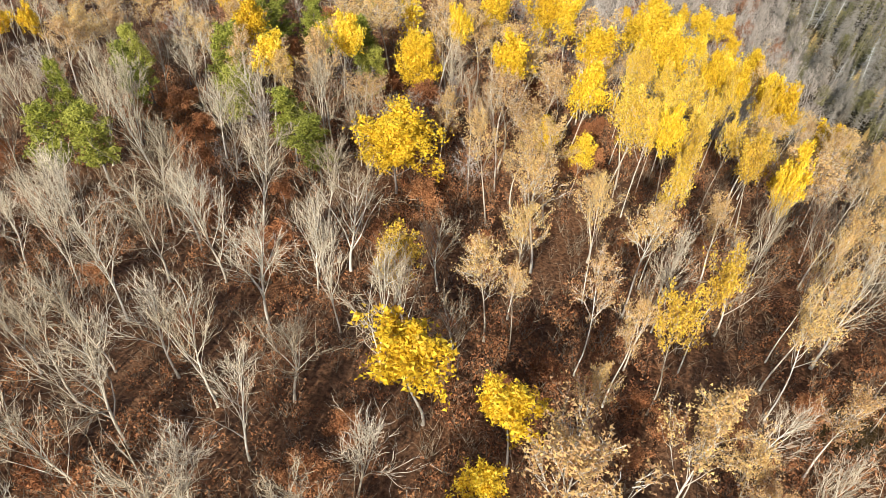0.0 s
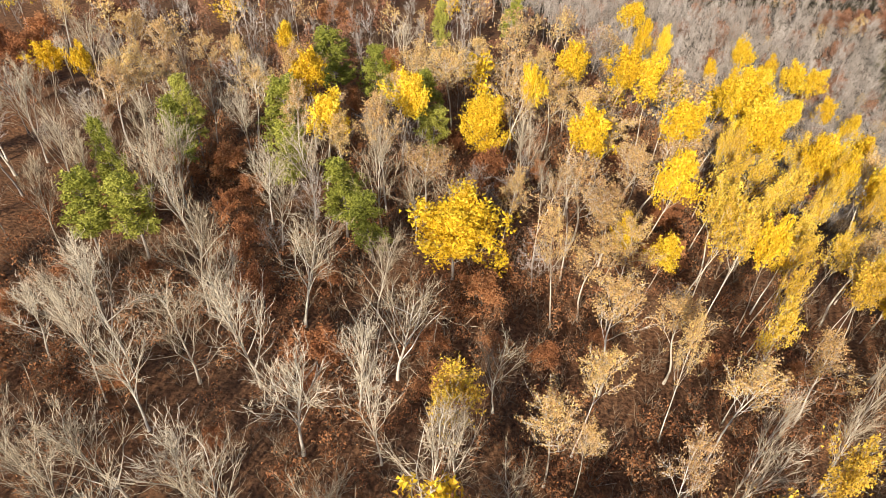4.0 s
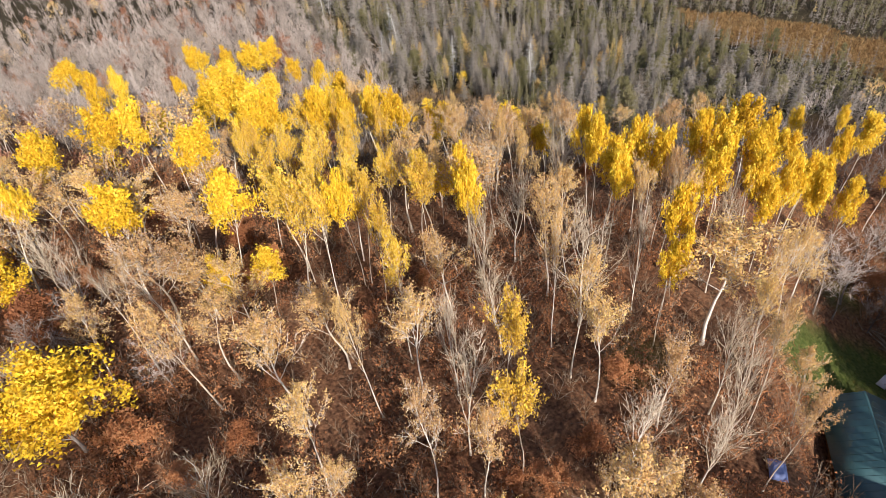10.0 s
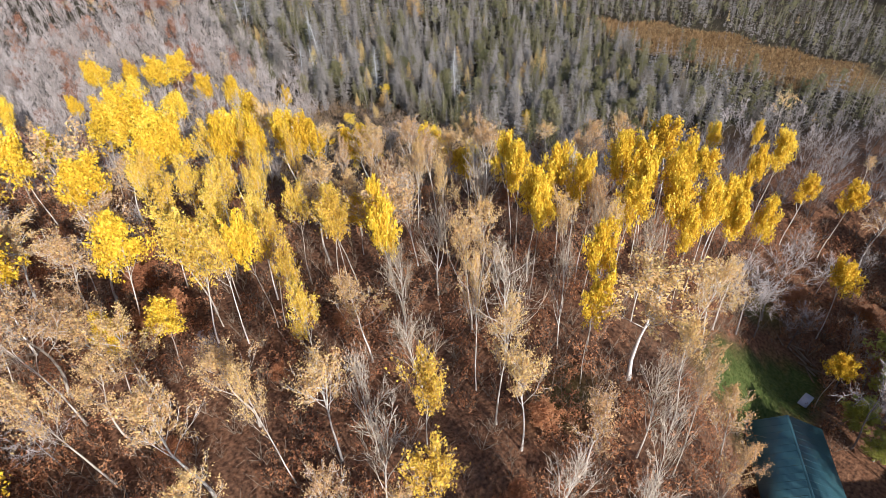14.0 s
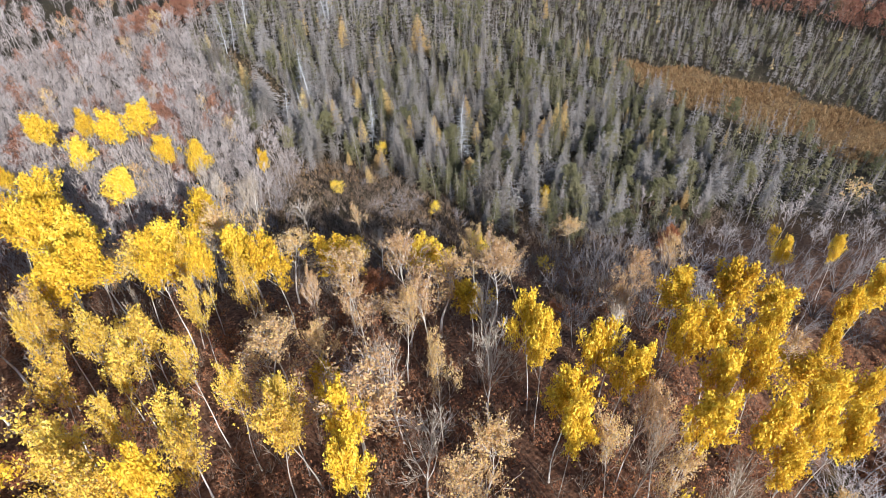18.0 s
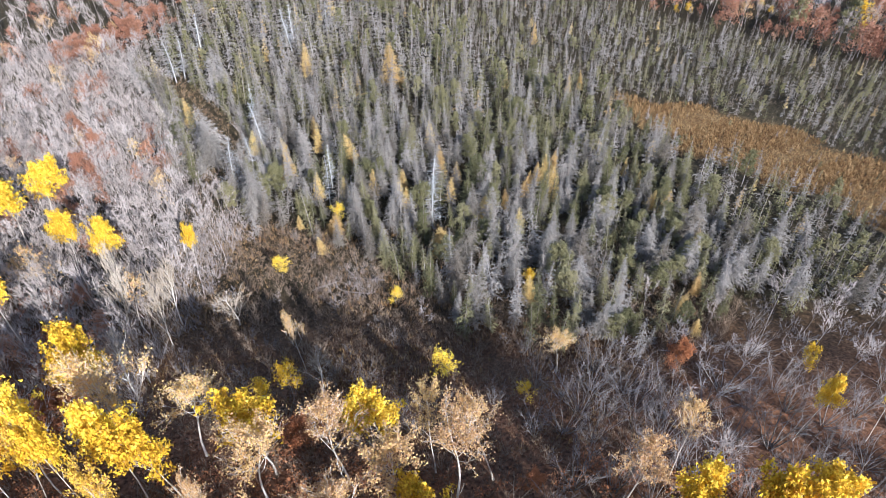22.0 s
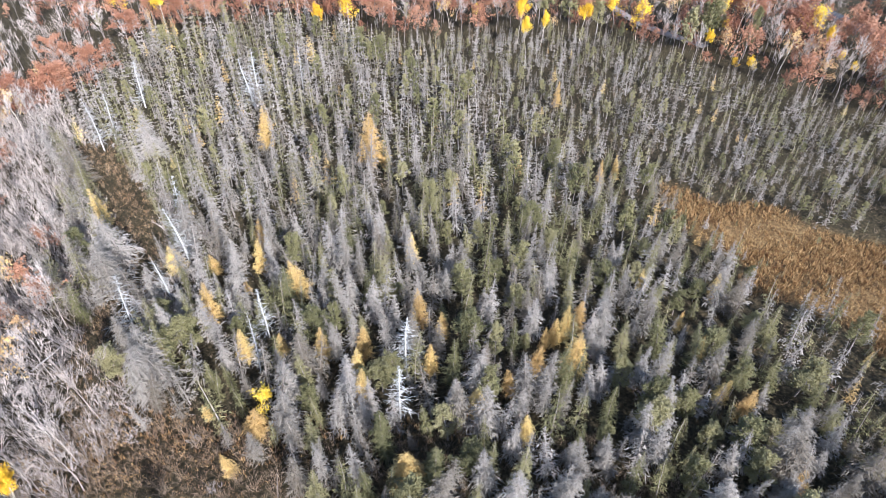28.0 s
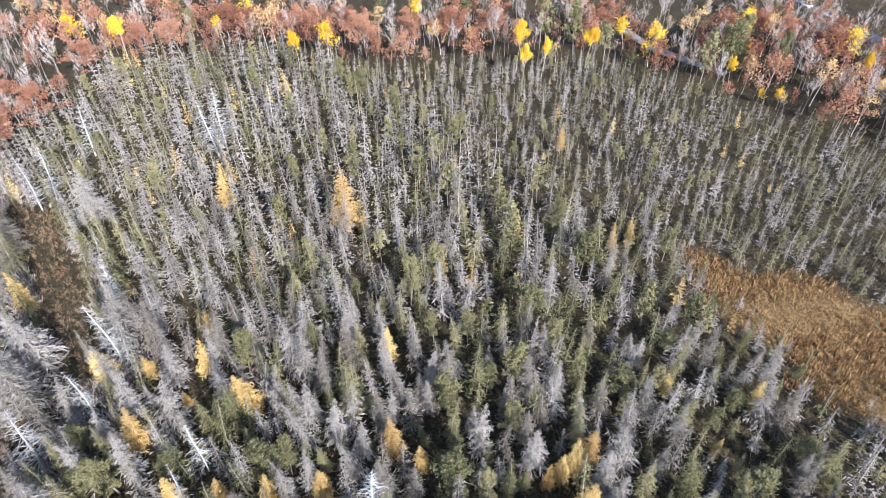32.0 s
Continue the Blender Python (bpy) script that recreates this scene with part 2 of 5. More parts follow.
class Geo:
    """Corners and faces, gathered as arrays."""

    def __init__(self):
        self.v, self.q, self.t, self.qm, self.tm, self.w, self.n = [], [], [], [], [], [], 0

    def add(self, v, quads=None, tris=None, mat=0, tint=0.0):
        v = np.asarray(v, float)
        if quads is not None and len(quads):
            self.q.append(np.asarray(quads) + self.n)
            self.qm.append(np.full(len(quads), mat))
        if tris is not None and len(tris):
            self.t.append(np.asarray(tris) + self.n)
            self.tm.append(np.full(len(tris), mat))
        self.v.append(v)
        self.w.append(np.full(len(v), tint))
        self.n += len(v)

    def arrays(self):
        v = np.concatenate(self.v) if self.v else np.zeros((0, 3))
        q = np.concatenate(self.q) if self.q else np.zeros((0, 4), int)
        t = np.concatenate(self.t) if self.t else np.zeros((0, 3), int)
        qm = np.concatenate(self.qm) if self.qm else np.zeros(0, int)
        tm = np.concatenate(self.tm) if self.tm else np.zeros(0, int)
        return v, q, t, qm, tm

    def scatter(self, other, places, tints=None, mat=None):
        """Many turned and scaled copies of another Geo, joined: rows of x, y, z, turn, width, height."""
        v, q, t, qm, tm = other.arrays()
        P = np.asarray(places, float)
        k = len(P)
        if not k:
            return
        c, s = np.cos(P[:, 3])[:, None], np.sin(P[:, 3])[:, None]
        x = P[:, 0:1] + P[:, 4:5] * (c * v[:, 0] - s * v[:, 1])
        y = P[:, 1:2] + P[:, 4:5] * (s * v[:, 0] + c * v[:, 1])
        z = P[:, 2:3] + P[:, 5:6] * v[:, 2]
        off = (np.arange(k) * len(v))[:, None, None] + self.n
        if len(q):
            self.q.append((q[None] + off).reshape(-1, 4))
            self.qm.append(np.tile(qm, k) if mat is None else np.full(len(q) * k, mat))
        if len(t):
            self.t.append((t[None] + off).reshape(-1, 3))
            self.tm.append(np.tile(tm, k) if mat is None else np.full(len(t) * k, mat))
        self.v.append(np.stack([x, y, z], 2).reshape(-1, 3))
        tints = np.random.rand(k) if tints is None else np.asarray(tints)
        self.w.append(np.repeat(tints, len(v)))
        self.n += k * len(v)

    def mesh(self, name, mats, smooth=False):
        v, q, t, qm, tm = self.arrays()
        me = bpy.data.meshes.new(name)
        me.vertices.add(len(v))
        me.vertices.foreach_set("co", v.astype(np.float32).ravel())
        loops = np.concatenate([q.ravel(), t.ravel()]).astype(np.int32)
        me.loops.add(len(loops))
        me.loops.foreach_set("vertex_index", loops)
        me.polygons.add(len(q) + len(t))
        start = np.concatenate([np.arange(len(q)) * 4, len(q) * 4 + np.arange(len(t)) * 3]).astype(np.int32)
        me.polygons.foreach_set("loop_start", start)
        me.polygons.foreach_set("material_index", np.concatenate([qm, tm]).astype(np.int32))
        if smooth:
            me.polygons.foreach_set("use_smooth", np.ones(len(q) + len(t), bool))
        a = me.attributes.new("tint", "FLOAT", "POINT")
        a.data.foreach_set("value", np.concatenate(self.w).astype(np.float32))
        for m in mats:
            me.materials.append(m)
        me.update(calc_edges=True)
        return me


def tube(g, pts, radii, sides=5, mat=0, tint=0.0):
    """A tapered stem along a line of points; it ends in a point where the last radius is 0."""
    pts, radii = np.asarray(pts, float), np.asarray(radii, float)
    d = np.gradient(pts, axis=0)
    d /= np.linalg.norm(d, axis=1)[:, None] + 1e-9
    ref = np.where(np.abs(d[:, 2:3]) > 0.9, np.array([[1.0, 0, 0]]), np.array([[0, 0, 1.0]]))
    u = np.cross(d, ref)
    u /= np.linalg.norm(u, axis=1)[:, None] + 1e-9
    w = np.cross(d, u)
    a = np.arange(sides) / sides * 2 * math.pi
    ring = pts[:, None] + radii[:, None, None] * (np.cos(a)[None, :, None] * u[:, None] + np.sin(a)[None, :, None] * w[:, None])
    n = len(pts)
    if radii[-1] <= 0:
        v = np.concatenate([ring[:-1].reshape(-1, 3), pts[-1:]])
        rows_ = n - 2
    else:
        v, rows_ = ring.reshape(-1, 3), n - 1
    j = np.arange(sides)
    k = (j + 1) % sides
    quads = np.concatenate([np.stack([r * sides + j, r * sides + k, (r + 1) * sides + k, (r + 1) * sides + j], 1) for r in range(rows_)]) if rows_ > 0 else None
    tip = np.stack([rows_ * sides + j, rows_ * sides + k, np.full(sides, len(v) - 1)], 1) if radii[-1] <= 0 else None
    g.add(v, quads, tip, mat, tint)


def flakes(g, at, size, rng, mat=0, flat=0.0, long=1.0, corners=4):
    """One small leaf-shaped blade at each point, turned every way."""
    at = np.asarray(at)
    k = len(at)
    if not k:
        return
    a = rng.normal(size=(k, 3))
    a[:, 2] *= 1 - flat
    a /= np.linalg.norm(a, axis=1)[:, None]
    b = np.cross(a, rng.normal(size=(k, 3)))
    b /= np.linalg.norm(b, axis=1)[:, None] + 1e-9
    n = np.cross(a, b)
    s = (size * rng.uniform(0.6, 1.4, k))[:, None]
    if corners == 3:
        v = np.stack([at - a * s * long, at + a * s * long + b * s * 0.7, at + a * s * long * 0.6 - b * s * 0.7], 1).reshape(-1, 3)
        g.add(v, None, np.arange(3 * k).reshape(-1, 3), mat)
        return
    v = np.stack([at - a * s * long, at + b * s * 0.6 + n * s * 0.15, at + a * s * long, at - b * s * 0.6 + n * s * 0.15], 1).reshape(-1, 3)
    g.add(v, np.arange(4 * k).reshape(-1, 4), None, mat)


def spikes(g, a, b, wide, mat=0, bend=0.0):
    """A thin twig, one sliver of bark, from each point of a to its fellow in b."""
    a, b = np.asarray(a), np.asarray(b)
    if not len(a):
        return
    n = np.cross(b - a, np.random.default_rng(len(a)).normal(size=a.shape) + np.array([0.3, 0.2, 0.1]))
    long_ = np.linalg.norm(n, axis=1)[:, None] + 1e-9
    reach = np.linalg.norm(b - a, axis=1)[:, None]
    bow = np.cross(b - a, n) / (reach * long_ + 1e-9) * reach
    n *= wide / long_
    if not bend:
        g.add(np.stack([a - n, a + n, b], 1).reshape(-1, 3), None, np.arange(3 * len(a)).reshape(-1, 3), mat)
        return
    m = a + (b - a) * 0.5 + bow * bend
    k = np.arange(len(a))[:, None] * 5
    g.add(np.stack([a - n, a + n, m + n * 0.75, m - n * 0.75, b], 1).reshape(-1, 3), k + np.array([[0, 1, 2, 3]]), k + np.array([[3, 2, 4]]), mat)


def unit_height(*pieces):
    """Brings a tree to a height of one."""
    top = max(v[:, 2].max() for g in pieces for v in g.v)
    for g in pieces:
        g.v = [v / top for v in g.v]


def unit(v):
    return v / (np.linalg.norm(v) + 1e-9)


def stem(rng, p, d, length, segs, wander, lift=0.0):
    pts = [np.array(p, float)]
    d = unit(np.array(d, float))
    for _ in range(segs):
        d = unit(d + rng.normal(size=3) * wander + np.array([0, 0, lift]))
        pts.append(pts[-1] + d * length / segs)
    return np.array(pts)


def broadleaf(rng, forks=13, sub=6, twigs=4, clear=0.45, spread=0.75, wander=0.10, lean=0.035, droop=0.05, per_leaf=0, leaf=0.014, thick=0.0095, fine=0.0021, light=False, loose=1.9, reach=1.0, limb=0.42):
    """A tree one metre high: its trunk, its bare branches and its leaves."""
    trunk, boughs, leaves = Geo(), Geo(), Geo()
    line = stem(rng, (0, 0, -0.02), (rng.normal() * lean, rng.normal() * lean, 1), 0.93, 8, wander * (0.55 if light else 0.75), 0.10)
    line[:, 2] *= 0.93 / max(line[-1, 2], 0.3)
    rad = thick * np.linspace(1, 0.22, len(line)) ** 1.1
    rad[0] *= 1.5
    if light:
        tube(trunk, line[::2], rad[::2], 4)
    else:
        tube(trunk, line, rad, 6)
    tips = []
    for i in range(forks):
        f = clear + (0.99 - clear) * (i + rng.uniform(0, 0.9)) / forks
        at = f * (len(line) - 1)
        k = min(int(at), len(line) - 2)
        p = line[k] + (line[k + 1] - line[k]) * (at - k)
        ang = i * 2.4 + rng.uniform(-0.5, 0.5)
        out = spread * rng.uniform(0.7, 1.25)
        L = ((1 - f) * 0.40 + 0.115 * rng.uniform(0.8, 1.4)) * reach
        b = stem(rng, p, (math.cos(ang) * out, math.sin(ang) * out, 1.0), L, 4, wander * 1.9, 0.12)
        r0 = thick * limb * (1 - 0.55 * f)
        if light:
            tube(trunk, b[::2], r0 * np.array([1, 0.6, 0.25]), 3)
        else:
            tube(trunk, b, r0 * np.array([1, 0.8, 0.6, 0.42, 0.25]), 4)
        for _ in range(sub):
            u = rng.uniform(0.25, 1.0) * 4
            m = min(int(u), 3)
            p2 = b[m] + (b[m + 1] - b[m]) * (u - m)
            d2 = unit(unit(b[m + 1] - b[m]) + rng.normal(size=3) * 0.42 + np.array([0, 0, 0.12 - droop]))
            e2 = p2 + d2 * L * rng.uniform(0.35, 0.6)
            if light:
                tube(boughs, [p2, e2], [r0 * 0.45, 0], 3)
            else:
                tube(boughs, [p2, (p2 + e2) / 2 + np.array([0, 0, -0.05 * L]) + rng.normal(size=3) * 0.02 * L, e2], [r0 * 0.5, r0 * 0.36, 0], 3)
            for _ in range(twigs):
                p3 = p2 + (e2 - p2) * rng.uniform(0.1, 0.9)
                d3 = unit(d2 + rng.normal(size=3) * 0.42 + np.array([0, 0, 0.15]))
                end = p3 + d3 * L * rng.uniform(0.14, 0.34)
                tips.append((p3, end))
    A, B = np.array([t[0] for t in tips]), np.array([t[1] for t in tips])
    if fine:
        spikes(boughs, A, B, fine * 1.25, bend=0.0 if light else 0.17)
    if per_leaf:
        A, B = np.repeat(A, per_leaf, 0), np.repeat(B, per_leaf, 0)
        at = A + (B - A) * rng.uniform(0.2, 1.1, (len(A), 1)) + rng.normal(size=A.shape) * leaf * loose
        flakes(leaves, at, leaf, rng, corners=3)
    unit_height(trunk, boughs, leaves)
    return trunk, boughs, leaves


def conifer(rng, whorls=22, ring=7, base=0.10, wide=0.13, droop=0.35, blades=5, thin=0.0, size=0.0, skip=0.12, sliver=0.05):
    """A narrow bog conifer one metre high: its trunk and its boughs, each a ragged spray."""
    trunk, boughs = Geo(), Geo()
    line = stem(rng, (0, 0, -0.02), (rng.normal() * 0.03, rng.normal() * 0.03, 1), 1.0, 5, 0.03)
    line[:, 2] *= 1.0 / line[-1, 2]
    tube(trunk, line, np.array([0.011, 0.0095, 0.0075, 0.0055, 0.0038, 0.0]), 5)
    bulge = rng.uniform(0.75, 1.0)
    for i in range(whorls):
        f = base + (0.985 - base) * (i + rng.uniform(0, 0.8)) / whorls
        at = f * 5
        k = min(int(at), 4)
        p = line[k] + (line[k + 1] - line[k]) * (at - k)
        L0 = wide * (1 - f) ** 0.8 * (bulge if f > 0.3 else 0.55 + f * 1.4) + 0.012
        for j in range(ring):
            if rng.uniform() < skip:
                continue
            ang = j * 2 * math.pi / ring + i * 1.1 + rng.uniform(-0.4, 0.4)
            L = L0 * rng.uniform(0.55, 1.3)
            d = np.array([math.cos(ang), math.sin(ang), 0.25 - droop * rng.uniform(0.6, 1.5)])
            side = np.array([-math.sin(ang), math.cos(ang), 0])
            end = p + d * L
            if thin:
                tube(boughs, [p, (p + end) / 2 + np.array([0, 0, L * 0.08]), end], [thin, thin * 0.7, 0], 3)
            if size:
                w = L * size * rng.uniform(0.6, 1.2)
                mid = p + d * L * 0.55 + np.array([0, 0, L * 0.10])
                boughs.add([p, mid + side * w * 0.5, end, mid - side * w * 0.5], [[0, 1, 2, 3]])
            if not thin:
                spikes(boughs, [p], [end], 0.0016)
            u = rng.uniform(0.05, 0.95, (blades, 1))
            b0 = p + d * L * u
            out = side * (rng.choice([-1, 1], (blades, 1)) * rng.uniform(0.1, 0.7, (blades, 1))) + d * 0.45
            e = b0 + (out + np.array([0, 0, 1.0]) * rng.uniform(-0.6, 0.15, (blades, 1))) * L * 0.62
            n_ = np.cross(e - b0, rng.normal(size=(blades, 3)))
            n_ *= L * sliver / (np.linalg.norm(n_, axis=1)[:, None] + 1e-9)
            boughs.add(np.stack([b0 - n_, b0 + n_, e], 1).reshape(-1, 3), None, np.arange(3 * blades).reshape(-1, 3))
    return trunk, boughs


def pine(rng, tiers=13, ring=6, needles=16, corners=3):
    """A pine one metre high: trunk, limbs and tufts of needles."""
    trunk, limbs, tufts = Geo(), Geo(), Geo()
    line = stem(rng, (0, 0, -0.02), (rng.normal() * 0.03, rng.normal() * 0.03, 1), 0.97, 6, 0.03)
    line[:, 2] *= 0.97 / line[-1, 2]
    tube(trunk, line, 0.012 * np.linspace(1, 0.15, 7), 6)
    at = []
    for i in range(tiers):
        f = 0.30 + 0.68 * (i + rng.uniform(0, 0.7)) / tiers
        k = min(int(f * 6), 5)
        p = line[k] + (line[k + 1] - line[k]) * (f * 6 - k)
        for j in range(ring):
            if rng.uniform() < 0.2:
                continue
            ang = j * 6.283 / ring + i * 0.9 + rng.uniform(-0.5, 0.5)
            L = (0.25 * (1 - f) ** 0.6 * (0.7 if f < 0.42 else 1) + 0.03) * rng.uniform(0.6, 1.15)
            b = stem(rng, p, (math.cos(ang), math.sin(ang), 0.25), L, 3, 0.12, 0.10)
            tube(limbs, b, [0.0035, 0.0026, 0.0018, 0.001], 4)
            for u in rng.uniform(0.35, 1.05, 7):
                m = min(int(u * 3), 2)
                at.append(b[m] + (b[m + 1] - b[m]) * (u * 3 - m) + rng.normal(size=3) * 0.014 + np.array([0, 0, 0.008]))
    at = np.repeat(np.array(at), needles, axis=0)
    flakes(tufts, at + np.random.default_rng(3).normal(size=at.shape) * 0.014, 0.0095 * (16 / needles) ** 0.5, rng, 0, 0.2, 1.3, corners)
    unit_height(trunk, limbs, tufts)
    return trunk, limbs, tufts


# ---- things ----
def part(name, me, parent, label=""):
    ob = new(name, me)
    ob.parent = parent
    if label:
        ob["label"] = label
    return ob


SIZE = {}


def tree_thing(name, label, category, pieces):
    """An Empty at the foot, and the pieces under it: rows of name, Geo, material."""
    root = tagged(new(name), label, category)
    wide_ = [np.hypot(v[:, 0], v[:, 1]) for _, g, _ in pieces[1:] for v in g.v]
    SIZE[root.name] = float(np.percentile(np.concatenate(wide_), 97))
    for piece, g, mat in pieces:
        if g.n:
            ob = part(piece, g.mesh(piece, [M[mat]], smooth=piece == "trunk"), root)
            if piece == "bough":
                ob["kind"] = "stuff"
    return root


def remove(ob):
    for o in (*ob.children_recursive, ob):
        bpy.data.objects.remove(o)


def stand(models, spots, group, rng, sink=0.2):
    """Copies of the models, which are one metre high, at x, y, height, crown radius."""
    for i, (x, y, h, r) in enumerate(spots):
        model = models[i % len(models)]
        w = h * min(max(r / (h * SIZE[model.name]), 0.45), 1.6)
        ob = copy_thing(model, pose(x, y, float(ground(x, y)) - sink, rng.normal() * 1.5, rng.normal() * 1.5, rng.uniform(0, 360)))
        ob.scale = (w, w, h)
        ob["group"] = group


TAKEN = []


sheet()

# ---- tree models ----
rng = np.random.default_rng(11)


def several(n, make):
    return [make(np.random.default_rng(100 + i)) for i in range(n)]


def bare_model(r):
    t, b, _ = broadleaf(r, 14, 8, 5, clear=r.uniform(0.22, 0.36), spread=r.uniform(0.36, 0.56), wander=0.075, thick=0.0115, fine=0.0012, reach=1.4, limb=0.58)
    return tree_thing("bare_tree", "leafless pale-barked tree with fine tan branches", "tree", [("trunk", t, "pale_bark"), ("crown", b, "tan_twig")])


def birch_model(r):
    t, b, _ = broadleaf(r, 9, 6, 6, clear=0.5, spread=0.4, wander=0.10, lean=0.10, thick=0.010, fine=0.0009)
    return tree_thing("birch_tree", "leafless white birch with a forked pale trunk", "tree", [("trunk", t, "pale_bark"), ("crown", b, "tan_twig")])


def grey_model(r):
    t, b, _ = broadleaf(r, 11, 7, 7, clear=0.33, spread=0.5, wander=0.085, thick=0.0075, fine=0.001)
    return tree_thing("bare_tree", "leafless grey-barked tree with fine grey branches", "tree", [("trunk", t, "grey_bark"), ("crown", b, "grey_twig")])


def yellow_model(r):
    t, b, l = broadleaf(r, 17, 7, 4, clear=r.uniform(0.54, 0.63), spread=r.uniform(0.6, 0.85), per_leaf=11, leaf=0.0128, fine=0, loose=1.3)
    return tree_thing("aspen_tree", "aspen with a full crown of bright yellow leaves", "tree", [("trunk", t, "pale_bark"), ("bough", b, "tan_twig"), ("crown", l, "yellow_leaf")])


def golden_model(r):
    t, b, l = broadleaf(r, 15, 7, 4, clear=r.uniform(0.52, 0.6), spread=r.uniform(0.6, 0.85), per_leaf=8, leaf=0.0100, fine=0.0009, loose=1.5)
    return tree_thing("aspen_tree", "pale-barked aspen with a loose crown of dull gold leaves", "tree", [("trunk", t, "pale_bark"), ("bough", b, "pale_bark"), ("crown", l, "golden_leaf")])


def maple_model(r):
    t, b, l = broadleaf(r, 22, 7, 4, clear=0.25, spread=0.72, per_leaf=22, leaf=0.0125, fine=0, thick=0.012, loose=1.6)
    return tree_thing("maple_tree", "broad maple with a dense round crown of golden leaves", "tree", [("trunk", t, "grey_bark"), ("bough", b, "tan_twig"), ("crown", l, "yellow_leaf")])


def tan_model(r):
    t, b, l = broadleaf(r, 14, 6, 5, clear=r.uniform(0.46, 0.56), spread=r.uniform(0.5, 0.75), per_leaf=8, leaf=0.0064, wander=0.09, thick=0.0095, fine=0.0010, loose=1.6)
    return tree_thing("thinning_tree", "pale-barked tree with thinning tan-gold leaves", "tree", [("trunk", t, "pale_bark"), ("bough", b, "pale_bark"), ("crown", l, "tan_leaf")])


def rust_model(r):
    t, b, l = broadleaf(r, 13, 6, 4, clear=0.12, spread=1.0, per_leaf=13, leaf=0.0185, fine=0, thick=0.010)
    return tree_thing("oak_tree", "low oak with a rounded crown of rust-brown leaves", "tree", [("trunk", t, "grey_bark"), ("bough", b, "brown_twig"), ("crown", l, "rust_leaf")])


def oak_model(r):
    t, b, l = broadleaf(r, 13, 6, 4, clear=0.2, spread=1.0, per_leaf=15, leaf=0.0125, fine=0, thick=0.010)
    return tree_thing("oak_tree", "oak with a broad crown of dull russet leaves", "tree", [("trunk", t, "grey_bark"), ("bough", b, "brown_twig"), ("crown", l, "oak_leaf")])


def gold_model(r):
    t, b, l = broadleaf(r, 10, 5, 4, clear=0.3, spread=0.7, per_leaf=6, leaf=0.018, fine=0.002)
    return tree_thing("sapling", "slender sapling with golden-yellow leaves", "tree", [("trunk", t, "grey_bark"), ("bough", b, "grey_twig"), ("crown", l, "yellow_leaf")])


def bush_model(r):
    stems, twigs = Geo(), Geo()
    for i in range(9):
        a, o = i * 2.4, r.uniform(0.2, 0.75)
        b = stem(r, (math.cos(a) * 0.03, math.sin(a) * 0.03, -0.02), (math.cos(a) * o, math.sin(a) * o, 1), r.uniform(0.75, 1.0), 5, 0.08, 0.06)
        tube(stems, b, [0.010, 0.008, 0.006, 0.0045, 0.003, 0.0], 4)
        for _ in range(8):
            u = r.uniform(0.3, 1.0) * 5
            m = min(int(u), 4)
            p = b[m] + (b[m + 1] - b[m]) * (u - m)
            c = stem(r, p, unit(b[m + 1] - b[m]) + r.normal(size=3) * 0.45, r.uniform(0.15, 0.32), 2, 0.12, 0.08)
            tube(twigs, c, [0.0035, 0.0025, 0.0], 3)
            for _ in range(5):
                q = c[0] + (c[2] - c[0]) * r.uniform(0.2, 1)
                tube(twigs, [q, q + (unit(c[2] - c[0]) + r.normal(size=3) * 0.5) * r.uniform(0.06, 0.14)], [0.002, 0], 3)
    return tree_thing("bush", "leafless grey many-stemmed bush with fine twigs", "bush", [("stem_clump", stems, "grey_bark"), ("crown", twigs, "dusk_twig")])


def pine_model(r):
    t, l, n = pine(r)
    return tree_thing("pine_tree", "green pine with tufted needles on open limbs", "tree", [("trunk", t, "grey_bark"), ("bough", l, "grey_bark"), ("crown", n, "pine_needle")])


def olive_pine_model(r):
    t, l, n = pine(r, 11, 5)
    return tree_thing("pine_tree", "small olive-green pine with a tufted crown", "tree", [("trunk", t, "grey_bark"), ("bough", l, "grey_bark"), ("crown", n, "olive_needle")])


def grey_conifer_model(r):
    t, b = conifer(r, 26, 8, base=r.uniform(0.05, 0.2), wide=r.uniform(0.15, 0.22), blades=13, sliver=0.034, droop=r.uniform(0.2, 0.5))
    return tree_thing("bog_conifer", "narrow grey conifer with drooping ragged boughs", "tree", [("trunk", t, "grey_bark"), ("foliage", b, "grey_needle")])


def olive_conifer_model(r):
    t, b = conifer(r, 26, 8, base=0.08, wide=r.uniform(0.12, 0.18), blades=13, droop=0.25, sliver=0.036)
    return tree_thing("bog_conifer", "narrow dull olive-green spruce", "tree", [("trunk", t, "grey_bark"), ("foliage", b, "olive_needle")])


def tamarack_model(r):
    t, b = conifer(r, 26, 9, base=0.15, wide=r.uniform(0.22, 0.28), blades=15, droop=0.1, skip=0.05, sliver=0.03)
    return tree_thing("tamarack", "tamarack with soft golden autumn needles", "tree", [("trunk", t, "grey_bark"), ("foliage", b, "gold_needle")])


def snag_model(r):
    t, b = conifer(r, 20, 5, base=0.16, wide=0.24, blades=6, thin=0.0034, sliver=0.011, droop=0.2, skip=0.25)
    return tree_thing("dead_tree", "dead conifer with bleached bare branches", "tree", [("trunk", t, "dead_wood"), ("crown", b, "dead_wood")])


